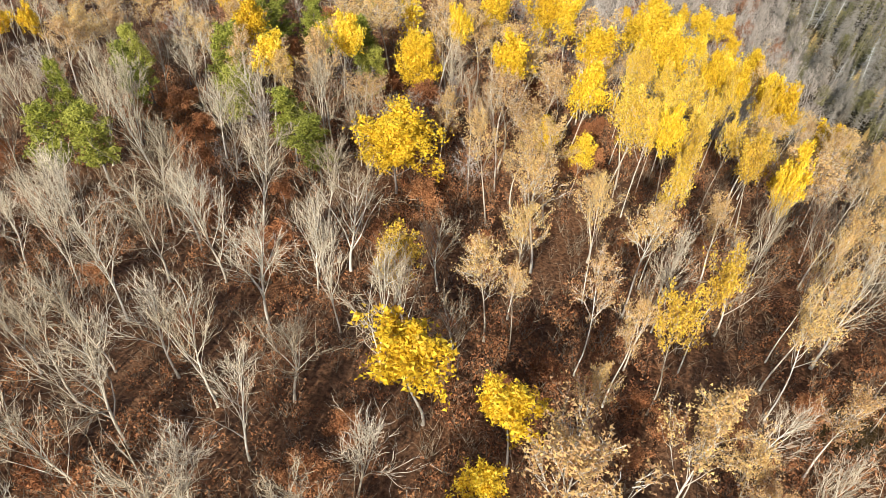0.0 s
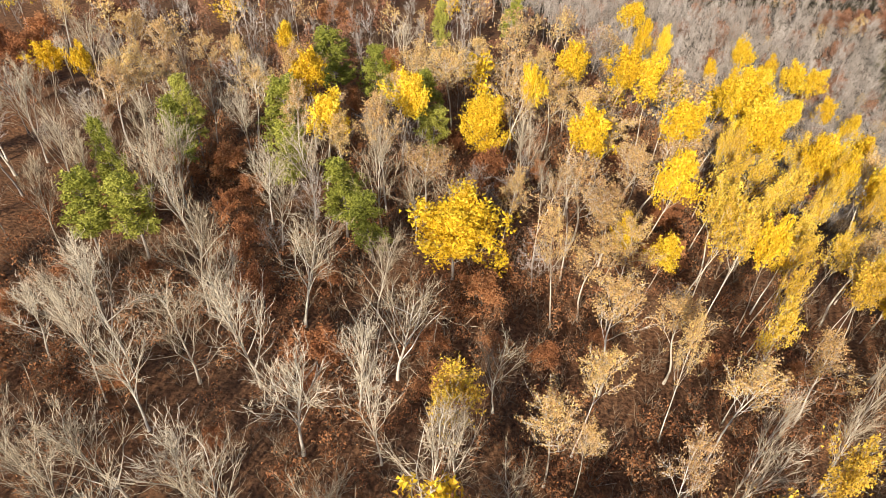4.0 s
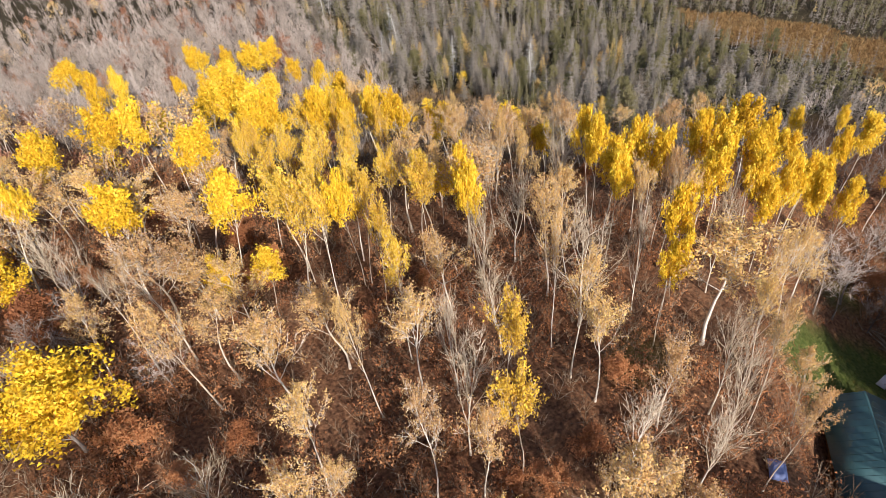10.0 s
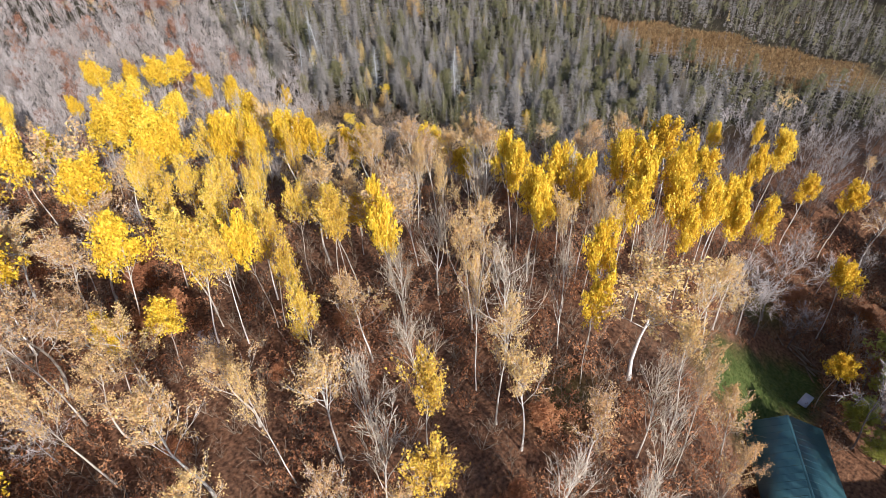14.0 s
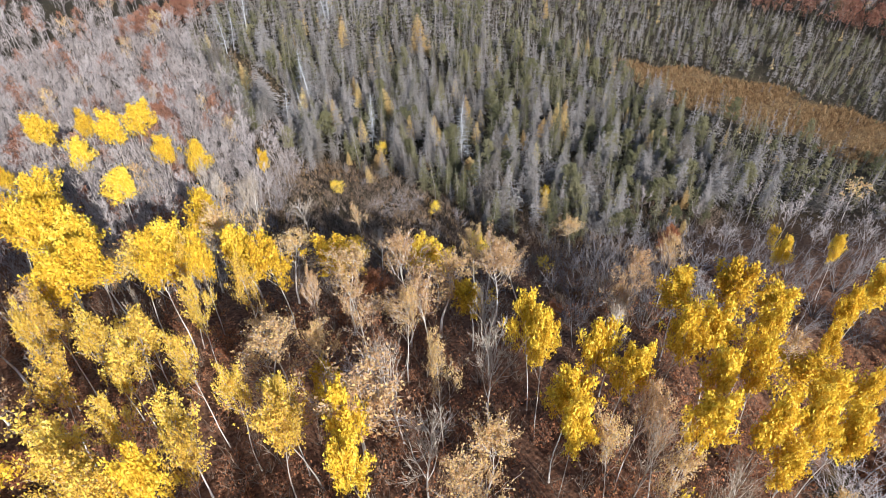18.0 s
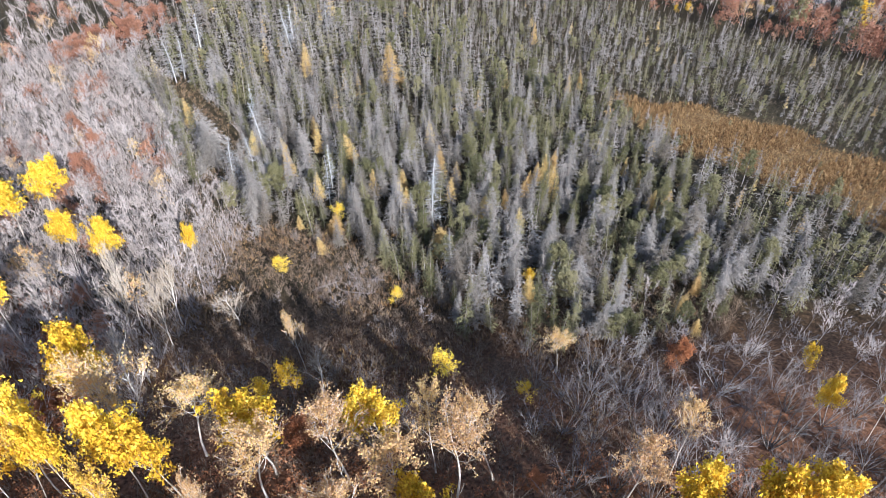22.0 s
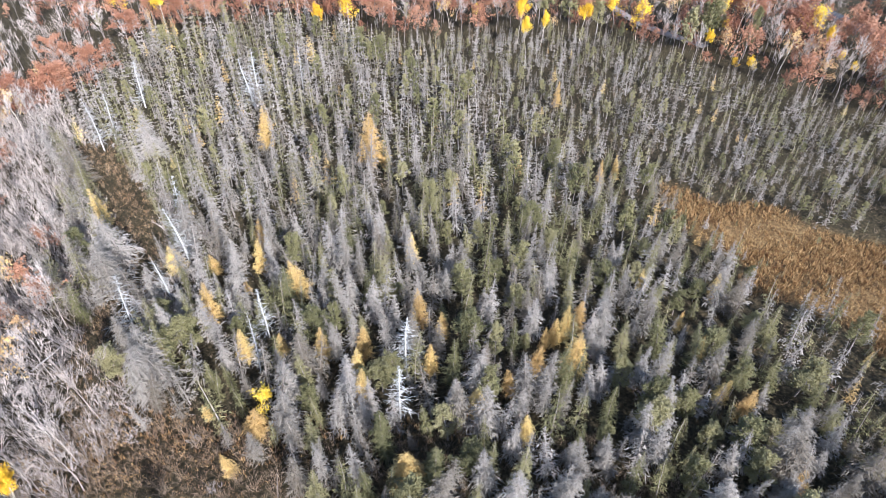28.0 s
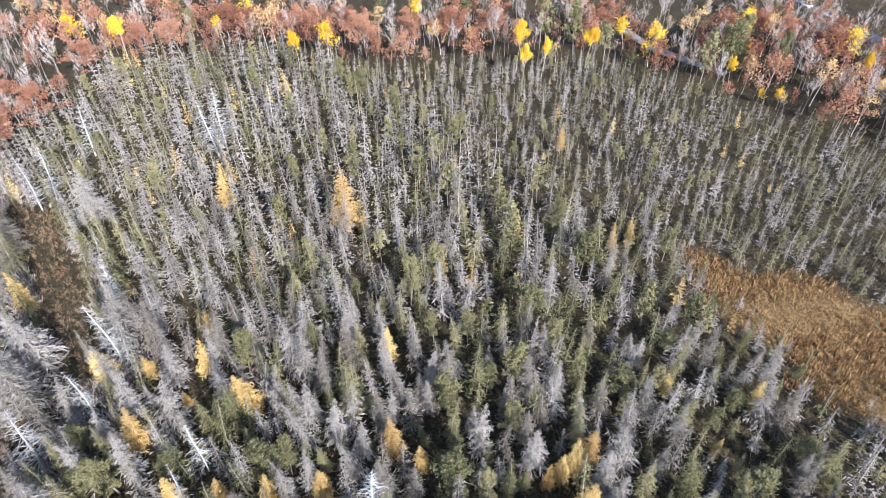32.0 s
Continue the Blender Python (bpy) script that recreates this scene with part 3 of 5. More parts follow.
MODELS = {
    "bare": several(6, bare_model), "birch": several(2, birch_model), "grey": several(5, grey_model), "yellow": several(6, yellow_model),
    "tan": several(6, tan_model), "golden": several(5, golden_model), "maple": several(2, maple_model), "rust": several(4, rust_model), "oak": several(4, oak_model), "gold": several(3, gold_model), "bush": several(4, bush_model),
    "pine": several(4, pine_model), "olive_pine": several(3, olive_pine_model), "grey_conifer": several(7, grey_conifer_model),
    "olive_conifer": several(4, olive_conifer_model), "tamarack": several(3, tamarack_model), "snag": several(4, snag_model),
}

# ---- known trees: x, y, height, crown radius ----
MAPLE_a = [
    (-6.2, 67.3, 15, 5.8), (-5.6, 94.1, 16, 4.4),
]
MAPLE = MAPLE_a
YELLOW_a = [
    (9.2, 86.6, 20, 3.6), (29.6, 177.6, 20, 4.1), (24, 138.1, 20, 2.5), (30.8, 138.6, 20, 2.5), (17.3, 112.9, 20, 3.4), (23.5, 112.4, 20, 3.4),
    (9.5, 110.7, 20, 3.4), (3.4, 98.6, 20, 2.2), (19.7, 78.6, 20, 3.8), (35.4, 116.8, 20, 3.9), (38.6, 110.3, 20, 4.3), (35.9, 97.9, 20, 3.5),
    (64.1, 153.1, 20, 3.3), (55.7, 160.5, 20, 3.2), (44.9, 92.6, 20, 3.1), (-67.8, 93.5, 14, 2.9), (-41.7, 112.8, 14, 2.2), (24.4, 96.5, 20, 3.6),
    (-0.5, 28.3, 14, 4.8), (7.1, 23.3, 12, 3.4), (3.7, 18.5, 11, 2.8), (62.3, 166.5, 17, 3.3), (55.3, 147.7, 17, 3.1), (71.1, 158.9, 18, 3.5),
]
YELLOW_b = [
    (66.7, 138.9, 17, 2.3), (54, 126.8, 17, 3.1), (70.3, 133.6, 17, 2.8), (80.4, 128.2, 13, 2), (42.6, 121.7, 20, 3.4), (39.2, 113.4, 20, 2.7),
    (41.4, 107.7, 20, 3.4), (39.1, 98, 20, 2.8), (54.8, 102.6, 20, 3.4), (48.8, 92, 20, 2.9), (53.1, 88.7, 20, 2.6), (55.5, 85.3, 20, 2.6),
    (48, 96, 20, 2.5), (43.3, 146.1, 16, 1.3), (64.2, 53.9, 20, 1.9), (61.3, 50.9, 20, 1.4), (65.4, 46.9, 20, 1.9), (64.3, 44.2, 20, 1.8),
    (57.6, 46.6, 20, 2.3), (54.6, 44.3, 20, 1.8), (43.8, 58, 20, 2.1), (42.2, 55.3, 20, 1.7), (85.9, 40.7, 20, 3), (79.5, 36.8, 20, 1.5),
]
YELLOW_c = [
    (74.6, 38.8, 20, 2.4), (70.1, 37.6, 20, 1.5), (73.4, 43.2, 20, 2.3), (72.9, 34, 20, 2.2), (66.9, 32.1, 20, 2.3), (62.8, 36.5, 20, 2.3),
    (76.6, 29.5, 20, 2.1), (68.7, 29.2, 20, 1.8), (89.3, 26.1, 20, 2), (64.3, 29, 17, 1.6), (72.4, 27.2, 20, 1.5), (104, 29.8, 20, 2.5),
    (98.3, 30.2, 20, 1.8), (93.7, 30.6, 17, 1.4), (108.6, 41.5, 13, 1.1), (114.5, 34.7, 13, 1.5), (51, 33.8, 20, 1.7), (46, 31.8, 18, 1.7),
    (30.7, 66.3, 20, 2), (89, 12.9, 17, 2.5), (235.3, 179.2, 14, 2.4), (235, 171, 12, 1.9), (167.5, 260.9, 14, 2.5), (196.4, 222.7, 12, 1.7),
]
YELLOW_d = [
    (261.4, 132.6, 9, 1.5), (249.2, 166.6, 12, 2.3), (230.4, 173.4, 11, 1.8), (278.1, 107, 12, 2),
]
YELLOW = YELLOW_a + YELLOW_b + YELLOW_c + YELLOW_d
GOLD_SMALL_a = [
    (71.9, 90.2, 9, 2), (68.9, 92.5, 8, 1.5), (88, 79.3, 7, 2.3), (89.9, 118, 5, 1.8), (114.3, 84.2, 6, 1.4), (107.5, 123, 6, 1.9),
    (118.1, 44.3, 9, 1.3), (97.4, 98, 4, 1.3), (91.5, 69.4, 4, 1.3),
]
GOLD_SMALL = GOLD_SMALL_a
TAN_a = [
    (-61.4, 104.6, 14, 3.5), (-47, 101.5, 15, 3.1), (-8.9, 127.3, 13, 4.6), (1.6, 127, 13, 5.2), (-5.4, 117.2, 13, 4.5), (0.2, 138.1, 13, 4.2),
    (12, 52.1, 19, 3.9), (8.6, 43.8, 17, 3.1), (5.7, 39.9, 17, 3.6), (13.1, 24.9, 13, 3), (61, 79.5, 17, 3.3), (56.6, 71.4, 18, 2.5),
    (67.9, 75.6, 17, 3.4), (61.5, 65.9, 18, 3), (58.5, 67.2, 18, 2.3), (54.5, 78.8, 17, 1.9), (74, 66, 17, 3.1), (75.6, 70.3, 16, 2.5),
    (82, 51.9, 17, 2.7), (90, 50.3, 16, 2.2), (53.3, 57, 19, 2.3), (61.1, 37.8, 19, 1.9), (56.2, 40.3, 19, 1.6), (56.7, 35.8, 19, 2.1),
]
TAN_b = [
    (60.8, 41.1, 19, 1.4), (74.8, 49.7, 17, 2), (77.5, 95.7, 12, 1.6), (17.9, 47.1, 19, 2.6), (22.4, 45.4, 19, 2.8), (15.3, 36.1, 18, 2.5),
    (17.7, 32.2, 18, 2.2), (8.5, 39, 13, 2.1), (35.4, 35.7, 19, 3.1), (38.1, 40.4, 19, 2.6), (34.5, 31.9, 19, 2.3), (54.2, 23.8, 19, 2.5),
    (46.3, 21.4, 19, 2.1), (41.4, 19, 19, 1.9), (26.3, 20.3, 14, 2.6), (36.3, 15, 15, 2.6), (25.9, 17.6, 13, 2.1), (23.2, 22.4, 13, 2.1),
    (50.5, 49.5, 19, 3),
]
TAN = TAN_a + TAN_b
GOLDEN_a = [
    (27.6, 75.5, 19, 3.7), (36.5, 83.7, 19, 3.3), (34.5, 71.5, 19, 3.3), (30.3, 61.4, 19, 2.6), (26.7, 67, 19, 2.5), (-4.1, 41.7, 15, 3.4),
    (43.6, 98.2, 19, 2.8), (50.3, 84.1, 19, 2.3), (45.9, 92.5, 19, 2.4), (34.6, 80.7, 19, 2.6), (34.7, 85.7, 19, 2.4), (32.6, 91.1, 19, 2.3),
    (30.6, 74.2, 19, 2.6), (31.5, 65.8, 19, 2.1), (26.6, 72.4, 19, 2.3), (30.5, 92.7, 19, 1.9), (28.3, 83.7, 19, 2.5), (43.7, 83.5, 19, 2.3),
    (39.1, 75.4, 19, 2), (39.3, 63.3, 19, 2.4), (39.6, 70.4, 19, 1.4), (42.5, 66, 19, 1.7), (24.4, 70, 19, 3.9), (25.8, 51.4, 19, 2.9),
]
GOLDEN_b = [
    (26.9, 37.3, 19, 2.3), (22.2, 31.7, 19, 2.4), (42.2, 63.1, 19, 2.9),
]
GOLDEN = GOLDEN_a + GOLDEN_b
BARE_a = [
    (-39.6, 43.3, 18, 2), (-22.1, 54.8, 18, 4.7), (-10.3, 49.5, 18, 5.3), (-9.9, 39, 17, 4.1), (-32.9, 53.8, 18, 4.4), (-30.4, 45, 17, 4.1),
    (-38.1, 45.7, 18, 4), (-37.7, 40.5, 18, 2.7), (-30.5, 31.3, 17, 3.7), (-3, 38.3, 16, 3.5), (1.5, 87.2, 18, 3.4), (-48.8, 84.9, 15, 3.8),
    (-51.7, 79.9, 15, 3.3), (-56.6, 77.8, 15, 3.5), (-40.9, 98.5, 15, 3.4), (-54.1, 66.8, 15, 3.2), (-20.4, 87.2, 15, 3.2), (-23, 128.4, 14, 3.3),
    (-54.6, 60.7, 15, 2.5), (-39.7, 86.5, 15, 2.9), (-15.4, 22.9, 16, 3.6), (-5.7, 20.4, 14, 4.1), (-25.9, 23.4, 17, 4.8), (-32.1, 27.3, 17, 3.3),
]
BARE_b = [
    (-13, 29.8, 13, 3.9), (-18.8, 18, 13, 3.4), (-27.8, 19, 15, 3.2), (51.8, 61.4, 18, 3.1), (65.5, 60.4, 18, 2.7), (59.4, 55.7, 18, 2.7),
    (71.5, 48.7, 18, 2.2), (59.2, 39.1, 18, 2.3), (39.3, 88.2, 18, 2.2), (68.2, 128.4, 15, 1.8), (72.2, 119.6, 14, 2.6), (20.9, 37.2, 19, 2.8),
    (25.4, 43.3, 18, 2.3), (39.6, 52.2, 18, 2.5), (49.2, 36.7, 18, 2.2), (58.8, 31.9, 18, 2.8), (40.9, 22.6, 18, 2.9), (36.1, 19.6, 18, 2.1),
    (29.2, 24.4, 14, 3), (31.3, 19.1, 16, 2.5), (65.3, 120.4, 15, 3.1), (68.4, 114.8, 14, 3.1), (76.3, 90.5, 9, 2.7), (78, 112.8, 8, 3.9),
]
BARE = BARE_a + BARE_b
BIRCH_a = [
    (4.3, 72.8, 19, 2.3), (8.2, 71, 19, 3),
]
BIRCH = BIRCH_a
BUSH_a = [
    (81.3, 75.3, 6, 3.1), (81.8, 71.3, 6, 3), (78.2, 76, 6, 2.6), (89.9, 90.6, 5, 1.5), (99.1, 58.3, 7, 3.7), (105.5, 51.6, 7, 4),
    (121.3, 50.9, 8, 4.1), (115.3, 45.6, 7, 3.2), (113.4, 39.3, 7, 3.9), (91.1, 59.3, 6, 3.2), (87.3, 65.1, 6, 2.8), (117.9, 36.6, 7, 3.3),
    (101.9, 47.2, 7, 3.7), (97, 53.3, 7, 3.2), (88.2, 71.3, 5, 2.1), (74.7, 80.9, 5, 2.6), (65.5, 90.9, 6, 2.6), (104.2, 40.1, 7, 3.2),
]
BUSH = BUSH_a
PINE_a = [
    (-32.3, 111.2, 15, 4.7), (-23.9, 106.3, 15, 3), (-14.3, 101.1, 15, 3.1), (-12.5, 92.9, 12, 2.6), (-35, 88.9, 15, 3.8), (-31.3, 80, 12, 3.1),
    (-21.4, 72.4, 13, 3.5), (-16.9, 68.4, 11, 3), (-49.8, 60.9, 13, 2.9), (-44, 61.6, 13, 3), (-51.4, 69.7, 15, 2.1), (-47.4, 85.8, 15, 2.4),
    (-45.5, 77.8, 15, 2.5), (-16.8, 136.4, 15, 1.9), (-2.7, 152.8, 15, 2.8),
]
PINE = PINE_a
RUST_a = [
    (-18.6, 48.8, 8, 4.1), (-3.6, 86.7, 10, 3.9), (-2.1, 62.2, 7, 3.7), (-32.6, 63.2, 8, 2.9), (23.6, 77.4, 7, 3.7), (16.9, 99.6, 8, 3.7),
    (-46.1, 76.7, 8, 3.1), (-27.8, 102.7, 9, 2.5), (-36.4, 42.6, 5, 2.1), (-77.3, 118.5, 10, 5.3), (-85.5, 107.9, 10, 4.9), (-40.3, 142.2, 10, 4.9),
    (-77.8, 91.1, 10, 3.5), (-23.9, 122, 9, 3.2), (-36.9, 69.7, 7, 2.6), (-5.8, 47.6, 5, 2.8), (5.5, 55.4, 4, 3.1), (-0, 54.8, 4, 2.7),
    (-31.1, 19.7, 5, 2.2), (-10, 21.1, 5, 2.8), (18.8, 25, 4, 3.9), (11.4, 34.7, 4, 2.9), (26.4, 90.1, 6, 2), (111.4, 239.8, 12, 5.5),
]
RUST_b = [
    (87.1, 176.8, 12, 3.4), (23, 29.4, 4, 3.1), (29, 29, 4, 2.6), (38, 31.3, 5, 2.1), (20.7, 31.6, 4, 2.1), (20, 77, 6, 3.8),
    (0.1, 84.8, 7, 2.7), (110.1, 57.4, 8, 1.9), (80.1, 60.4, 5, 1.6), (82.3, 171.2, 11, 4.6), (114.4, 235.5, 13, 6.5), (128.5, 237.5, 13, 6.8),
    (76.6, 167.1, 11, 2.9), (137.1, 242.6, 12, 6), (124.6, 235.7, 12, 5.5), (157.5, 259.7, 12, 6.1), (179.4, 253.4, 12, 7.1), (171.9, 258.9, 12, 4.8),
    (207.7, 235.3, 12, 7.4), (226.1, 211.1, 12, 7.9), (214.2, 217.6, 12, 6.2), (199.9, 244.1, 12, 6.7), (235.3, 203.9, 12, 8), (290.5, 129.7, 12, 7),
]
RUST_c = [
    (286.5, 119.2, 12, 6.1), (289.1, 137.1, 12, 4.8), (265.9, 173.1, 12, 6.7), (244.3, 194.1, 12, 6.6), (194.4, 253.5, 12, 6.8), (217, 228.3, 12, 6.1),
    (134.9, 254.1, 12, 5.6),
]
RUST = RUST_a + RUST_b + RUST_c
TAMARACK_a = [
    (127.5, 95, 7, 1.1), (110.9, 81.8, 7, 1.3), (149.8, 76.4, 8, 1.3), (104.8, 121, 6, 1.6), (113.3, 101.9, 7, 2.1), (130.6, 62.4, 6, 0.9),
    (124.1, 62.3, 6, 1.1), (160.3, 160.5, 14, 2.8), (148.8, 182.7, 12, 1.7), (112.1, 144.2, 9, 1.5), (115.4, 130.4, 6, 1), (133.1, 119.6, 10, 1.4),
    (134.3, 115.8, 7, 1), (127.4, 111.8, 7, 1.2), (120.1, 119.2, 7, 1.2), (146.1, 101.7, 8, 1.2), (144.3, 102.6, 7, 1.1), (141.4, 97.1, 9, 1.9),
    (137.7, 101, 7, 1.4), (115.7, 125.5, 6, 0.8), (125.1, 139.2, 10, 2), (208.7, 146.8, 8, 1), (187.9, 121.4, 7, 0.8), (191.2, 119.8, 7, 0.9),
]
TAMARACK_b = [
    (112.1, 182.1, 10, 1.5), (156.7, 85.4, 6, 0.7), (159.9, 90.3, 6, 0.6), (150.6, 79.9, 6, 1.1),
]
TAMARACK = TAMARACK_a + TAMARACK_b
GREEN_PINE_a = [
    (117.8, 81, 10, 2.5), (126.4, 73.3, 9, 1.6), (114.8, 108.3, 7, 1.2), (141.2, 85.9, 9, 1.8), (173.4, 69.3, 9, 1.6), (154.9, 138.6, 10, 2.1),
    (160.7, 137.6, 10, 2), (163.4, 121.1, 10, 2.4), (182.2, 130.6, 10, 1.9), (151.1, 129.8, 8, 1.1), (154.5, 126.1, 8, 1.3), (123, 127.3, 8, 1.3),
    (135.6, 106.6, 9, 1.3), (195, 196.2, 10, 2.3), (196.3, 204.4, 10, 1.9), (142.7, 90.2, 8, 1.6), (128.2, 102.1, 9, 1.7), (273.6, 136.1, 16, 2.7),
    (269.9, 125.4, 15, 2), (269.4, 138.4, 13, 1.8),
]
GREEN_PINE = GREEN_PINE_a
SNAG_a = [
    (116.3, 135.4, 12, 1.9), (126.2, 115.6, 12, 2.7), (124.3, 210.6, 13, 2.8), (158.4, 201.3, 14, 3.7), (121.3, 168.8, 14, 2.4), (119.5, 109.7, 12, 2.3),
    (111.4, 130.5, 12, 1.5), (117.4, 161.5, 14, 2.9), (102.5, 150.8, 14, 3.4), (162.2, 204.9, 14, 3.2), (173.5, 202.2, 13, 1.9), (127.5, 211.6, 13, 2.5),
    (140.3, 222.6, 13, 3.3), (151.3, 102, 8, 0.8), (110.4, 154.7, 10, 2.1),
]
SNAG = SNAG_a
GREY_a = [
    (105, 160.8, 13, 3.1), (97.8, 137.2, 12, 3.2), (112.7, 96.5, 12, 2.1), (101.3, 85.1, 12, 2.8), (116.8, 88.9, 12, 2.4), (123.4, 79.7, 11, 3.2),
    (110.1, 69.3, 10, 4.4), (143.1, 69.4, 11, 3), (138.9, 49.5, 10, 3.9), (134, 140.6, 12, 2.3), (140, 124.9, 12, 2.3), (115.2, 124.5, 11, 2.8),
    (150, 56.9, 10, 3.4), (144.5, 42.8, 10, 3.9), (136.9, 59.2, 10, 3.1), (134.4, 72.7, 10, 2.9), (121.9, 86.5, 11, 2.3), (154.2, 51.7, 10, 3.3),
    (116.5, 116.4, 11, 2), (125.2, 99.9, 11, 2.3), (105.1, 164.7, 13, 3.6), (100, 140, 12, 3.1), (119.2, 164.2, 13, 2.7), (105.9, 92.6, 11, 2.4),
]
GREY_b = [
    (113.2, 87.4, 11, 2.2), (118.3, 94, 11, 1.7), (117.6, 76.6, 10, 3.8), (112.8, 69.1, 10, 3.2), (107.9, 118.2, 10, 2.2), (112.6, 113.4, 9, 1.7),
    (106.6, 109.4, 9, 1.1), (132.1, 93.5, 10, 1.6), (148.7, 70, 10, 2.6), (148.9, 62.1, 10, 2.4), (127.4, 86.7, 11, 1.6), (130.2, 69.4, 10, 2.5),
    (133.6, 65.5, 10, 2.2), (109.2, 168.5, 13, 3.5), (101.2, 137.2, 12, 2.7), (111.6, 122.2, 10, 2), (134.1, 134.3, 11, 1.3), (132, 150.6, 12, 1.8),
    (127.4, 149.9, 12, 1.6), (131.5, 146, 12, 1.3), (116.7, 143.6, 12, 2.2), (126.6, 135.2, 11, 2), (128.4, 115.7, 11, 1.8), (115.6, 199.6, 13, 3.1),
]
GREY_c = [
    (123.8, 161.5, 12, 1.8), (129.8, 197.9, 13, 3.3), (106.3, 143.6, 11, 1.7), (132.3, 98.8, 10, 2.2), (147.6, 87.6, 9, 3.4), (143.2, 106, 10, 1.8),
    (138, 146, 12, 1.3), (144.2, 139.4, 12, 1.3), (141.7, 130.3, 12, 1.2), (146.6, 129.1, 12, 1.2), (178.4, 149.1, 12, 1.6), (157.7, 167.7, 13, 1.6),
]
GREY = GREY_a + GREY_b + GREY_c
WIDTH = {"bare": 0.24, "birch": 0.2, "grey": 0.25, "yellow": 0.20, "tan": 0.27, "rust": 0.42, "gold": 0.3, "bush": 0.55, "pine": 0.22,
         "olive_pine": 0.26, "grey_conifer": 0.155, "olive_conifer": 0.13, "tamarack": 0.18, "snag": 0.22}
for model, spots, group in (("maple", MAPLE, "golden maples"), ("yellow", YELLOW, "yellow aspens"), ("gold", GOLD_SMALL, "golden saplings"), ("tan", TAN, "thinning trees"), ("golden", GOLDEN, "dull gold aspens"),
                            ("bare", BARE, "leafless trees"), ("birch", BIRCH, "white birches"), ("bush", BUSH, "grey bushes"), ("pine", PINE, "hill pines"),
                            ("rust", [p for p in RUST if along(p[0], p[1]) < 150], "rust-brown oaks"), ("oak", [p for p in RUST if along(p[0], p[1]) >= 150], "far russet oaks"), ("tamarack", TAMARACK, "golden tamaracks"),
                            ("olive_pine", GREEN_PINE, "bog pines"), ("grey_conifer", GREY, "grey bog conifers"), ("snag", SNAG, "bleached dead trees")):
    stand(MODELS[model], spots, group, rng)
    TAKEN += [(x, y) for x, y, h, r in spots]

# ---- the woods between them, and unseen trees added for shade ----
# The low-y edge reaches out of view: added trees there cast shade.
PLANTED = [(-45, 6), (-60, 40), (-135, 175), (-70, 300), (0, 390), (190, 410), (290, 270), (420, 150), (420, 80), (310, 15), (200, 5), (130, -15), (100, -40), (20, -40), (-10, -8)]


def in_planted(x, y):
    inside = False
    for (ax, ay), (bx, by) in zip(PLANTED, PLANTED[1:] + PLANTED[:1]):
        if (ay > y) != (by > y) and x < (bx - ax) * (y - ay) / (by - ay) + ax:
            inside = not inside
    return inside


HOUSE = (56.2, 8.1)


TRACK = [(279, 174), (273, 163), (270.5, 152), (269.5, 143), (269, 136)]
STRIP = [(122, 212), (120, 199), (118, 183), (114, 171), (109, 162), (101, 155), (93, 146)]
ROAD = [(345, 163), (337, 149), (330, 135), (325, 126), (319, 116), (313, 105), (303, 88)]


def off_line(x, y, line):
    """How far a place is from a bent line."""
    best = 1e9
    for (ax, ay), (bx, by) in zip(line, line[1:]):
        t = min(max(((x - ax) * (bx - ax) + (y - ay) * (by - ay)) / ((bx - ax) ** 2 + (by - ay) ** 2), 0), 1)
        best = min(best, math.hypot(x - ax - t * (bx - ax), y - ay - t * (by - ay)))
    return best


def clear_spot(x, y):
    """The lawn, the cabin, the lanes and the meadow stay open."""
    if x > 250 and (off_line(x, y, TRACK) < 2.5 or off_line(x, y, ROAD) < 8):
        return True
    if 85 < x < 128 and 135 < y < 218 and off_line(x, y, STRIP) < 3.6:
        return True
    if 21 < x < 62 and 1 < y < 13.5 or 42 < x < 68 and -16 < y < 4 or math.hypot((x - 64) / 14, (y - 15.5) / 7.5) < 1:
        return True
    if any(math.hypot(x - a + 1, y - b + 4) < 8.5 for a, b, h, r in MAPLE):
        return True
    return lawn_weight(x, y) > 0.75 or  math.hypot((x - HOUSE[0]) / 11, (y - HOUSE[1]) / 8.5) < 1


BOG_C, BOG_S = (-67, -60, -48, -30, -14, -5, 1, 9, 20, 40, 57), (176, 170, 163, 156, 146, 134, 129, 126, 126, 134, 137)


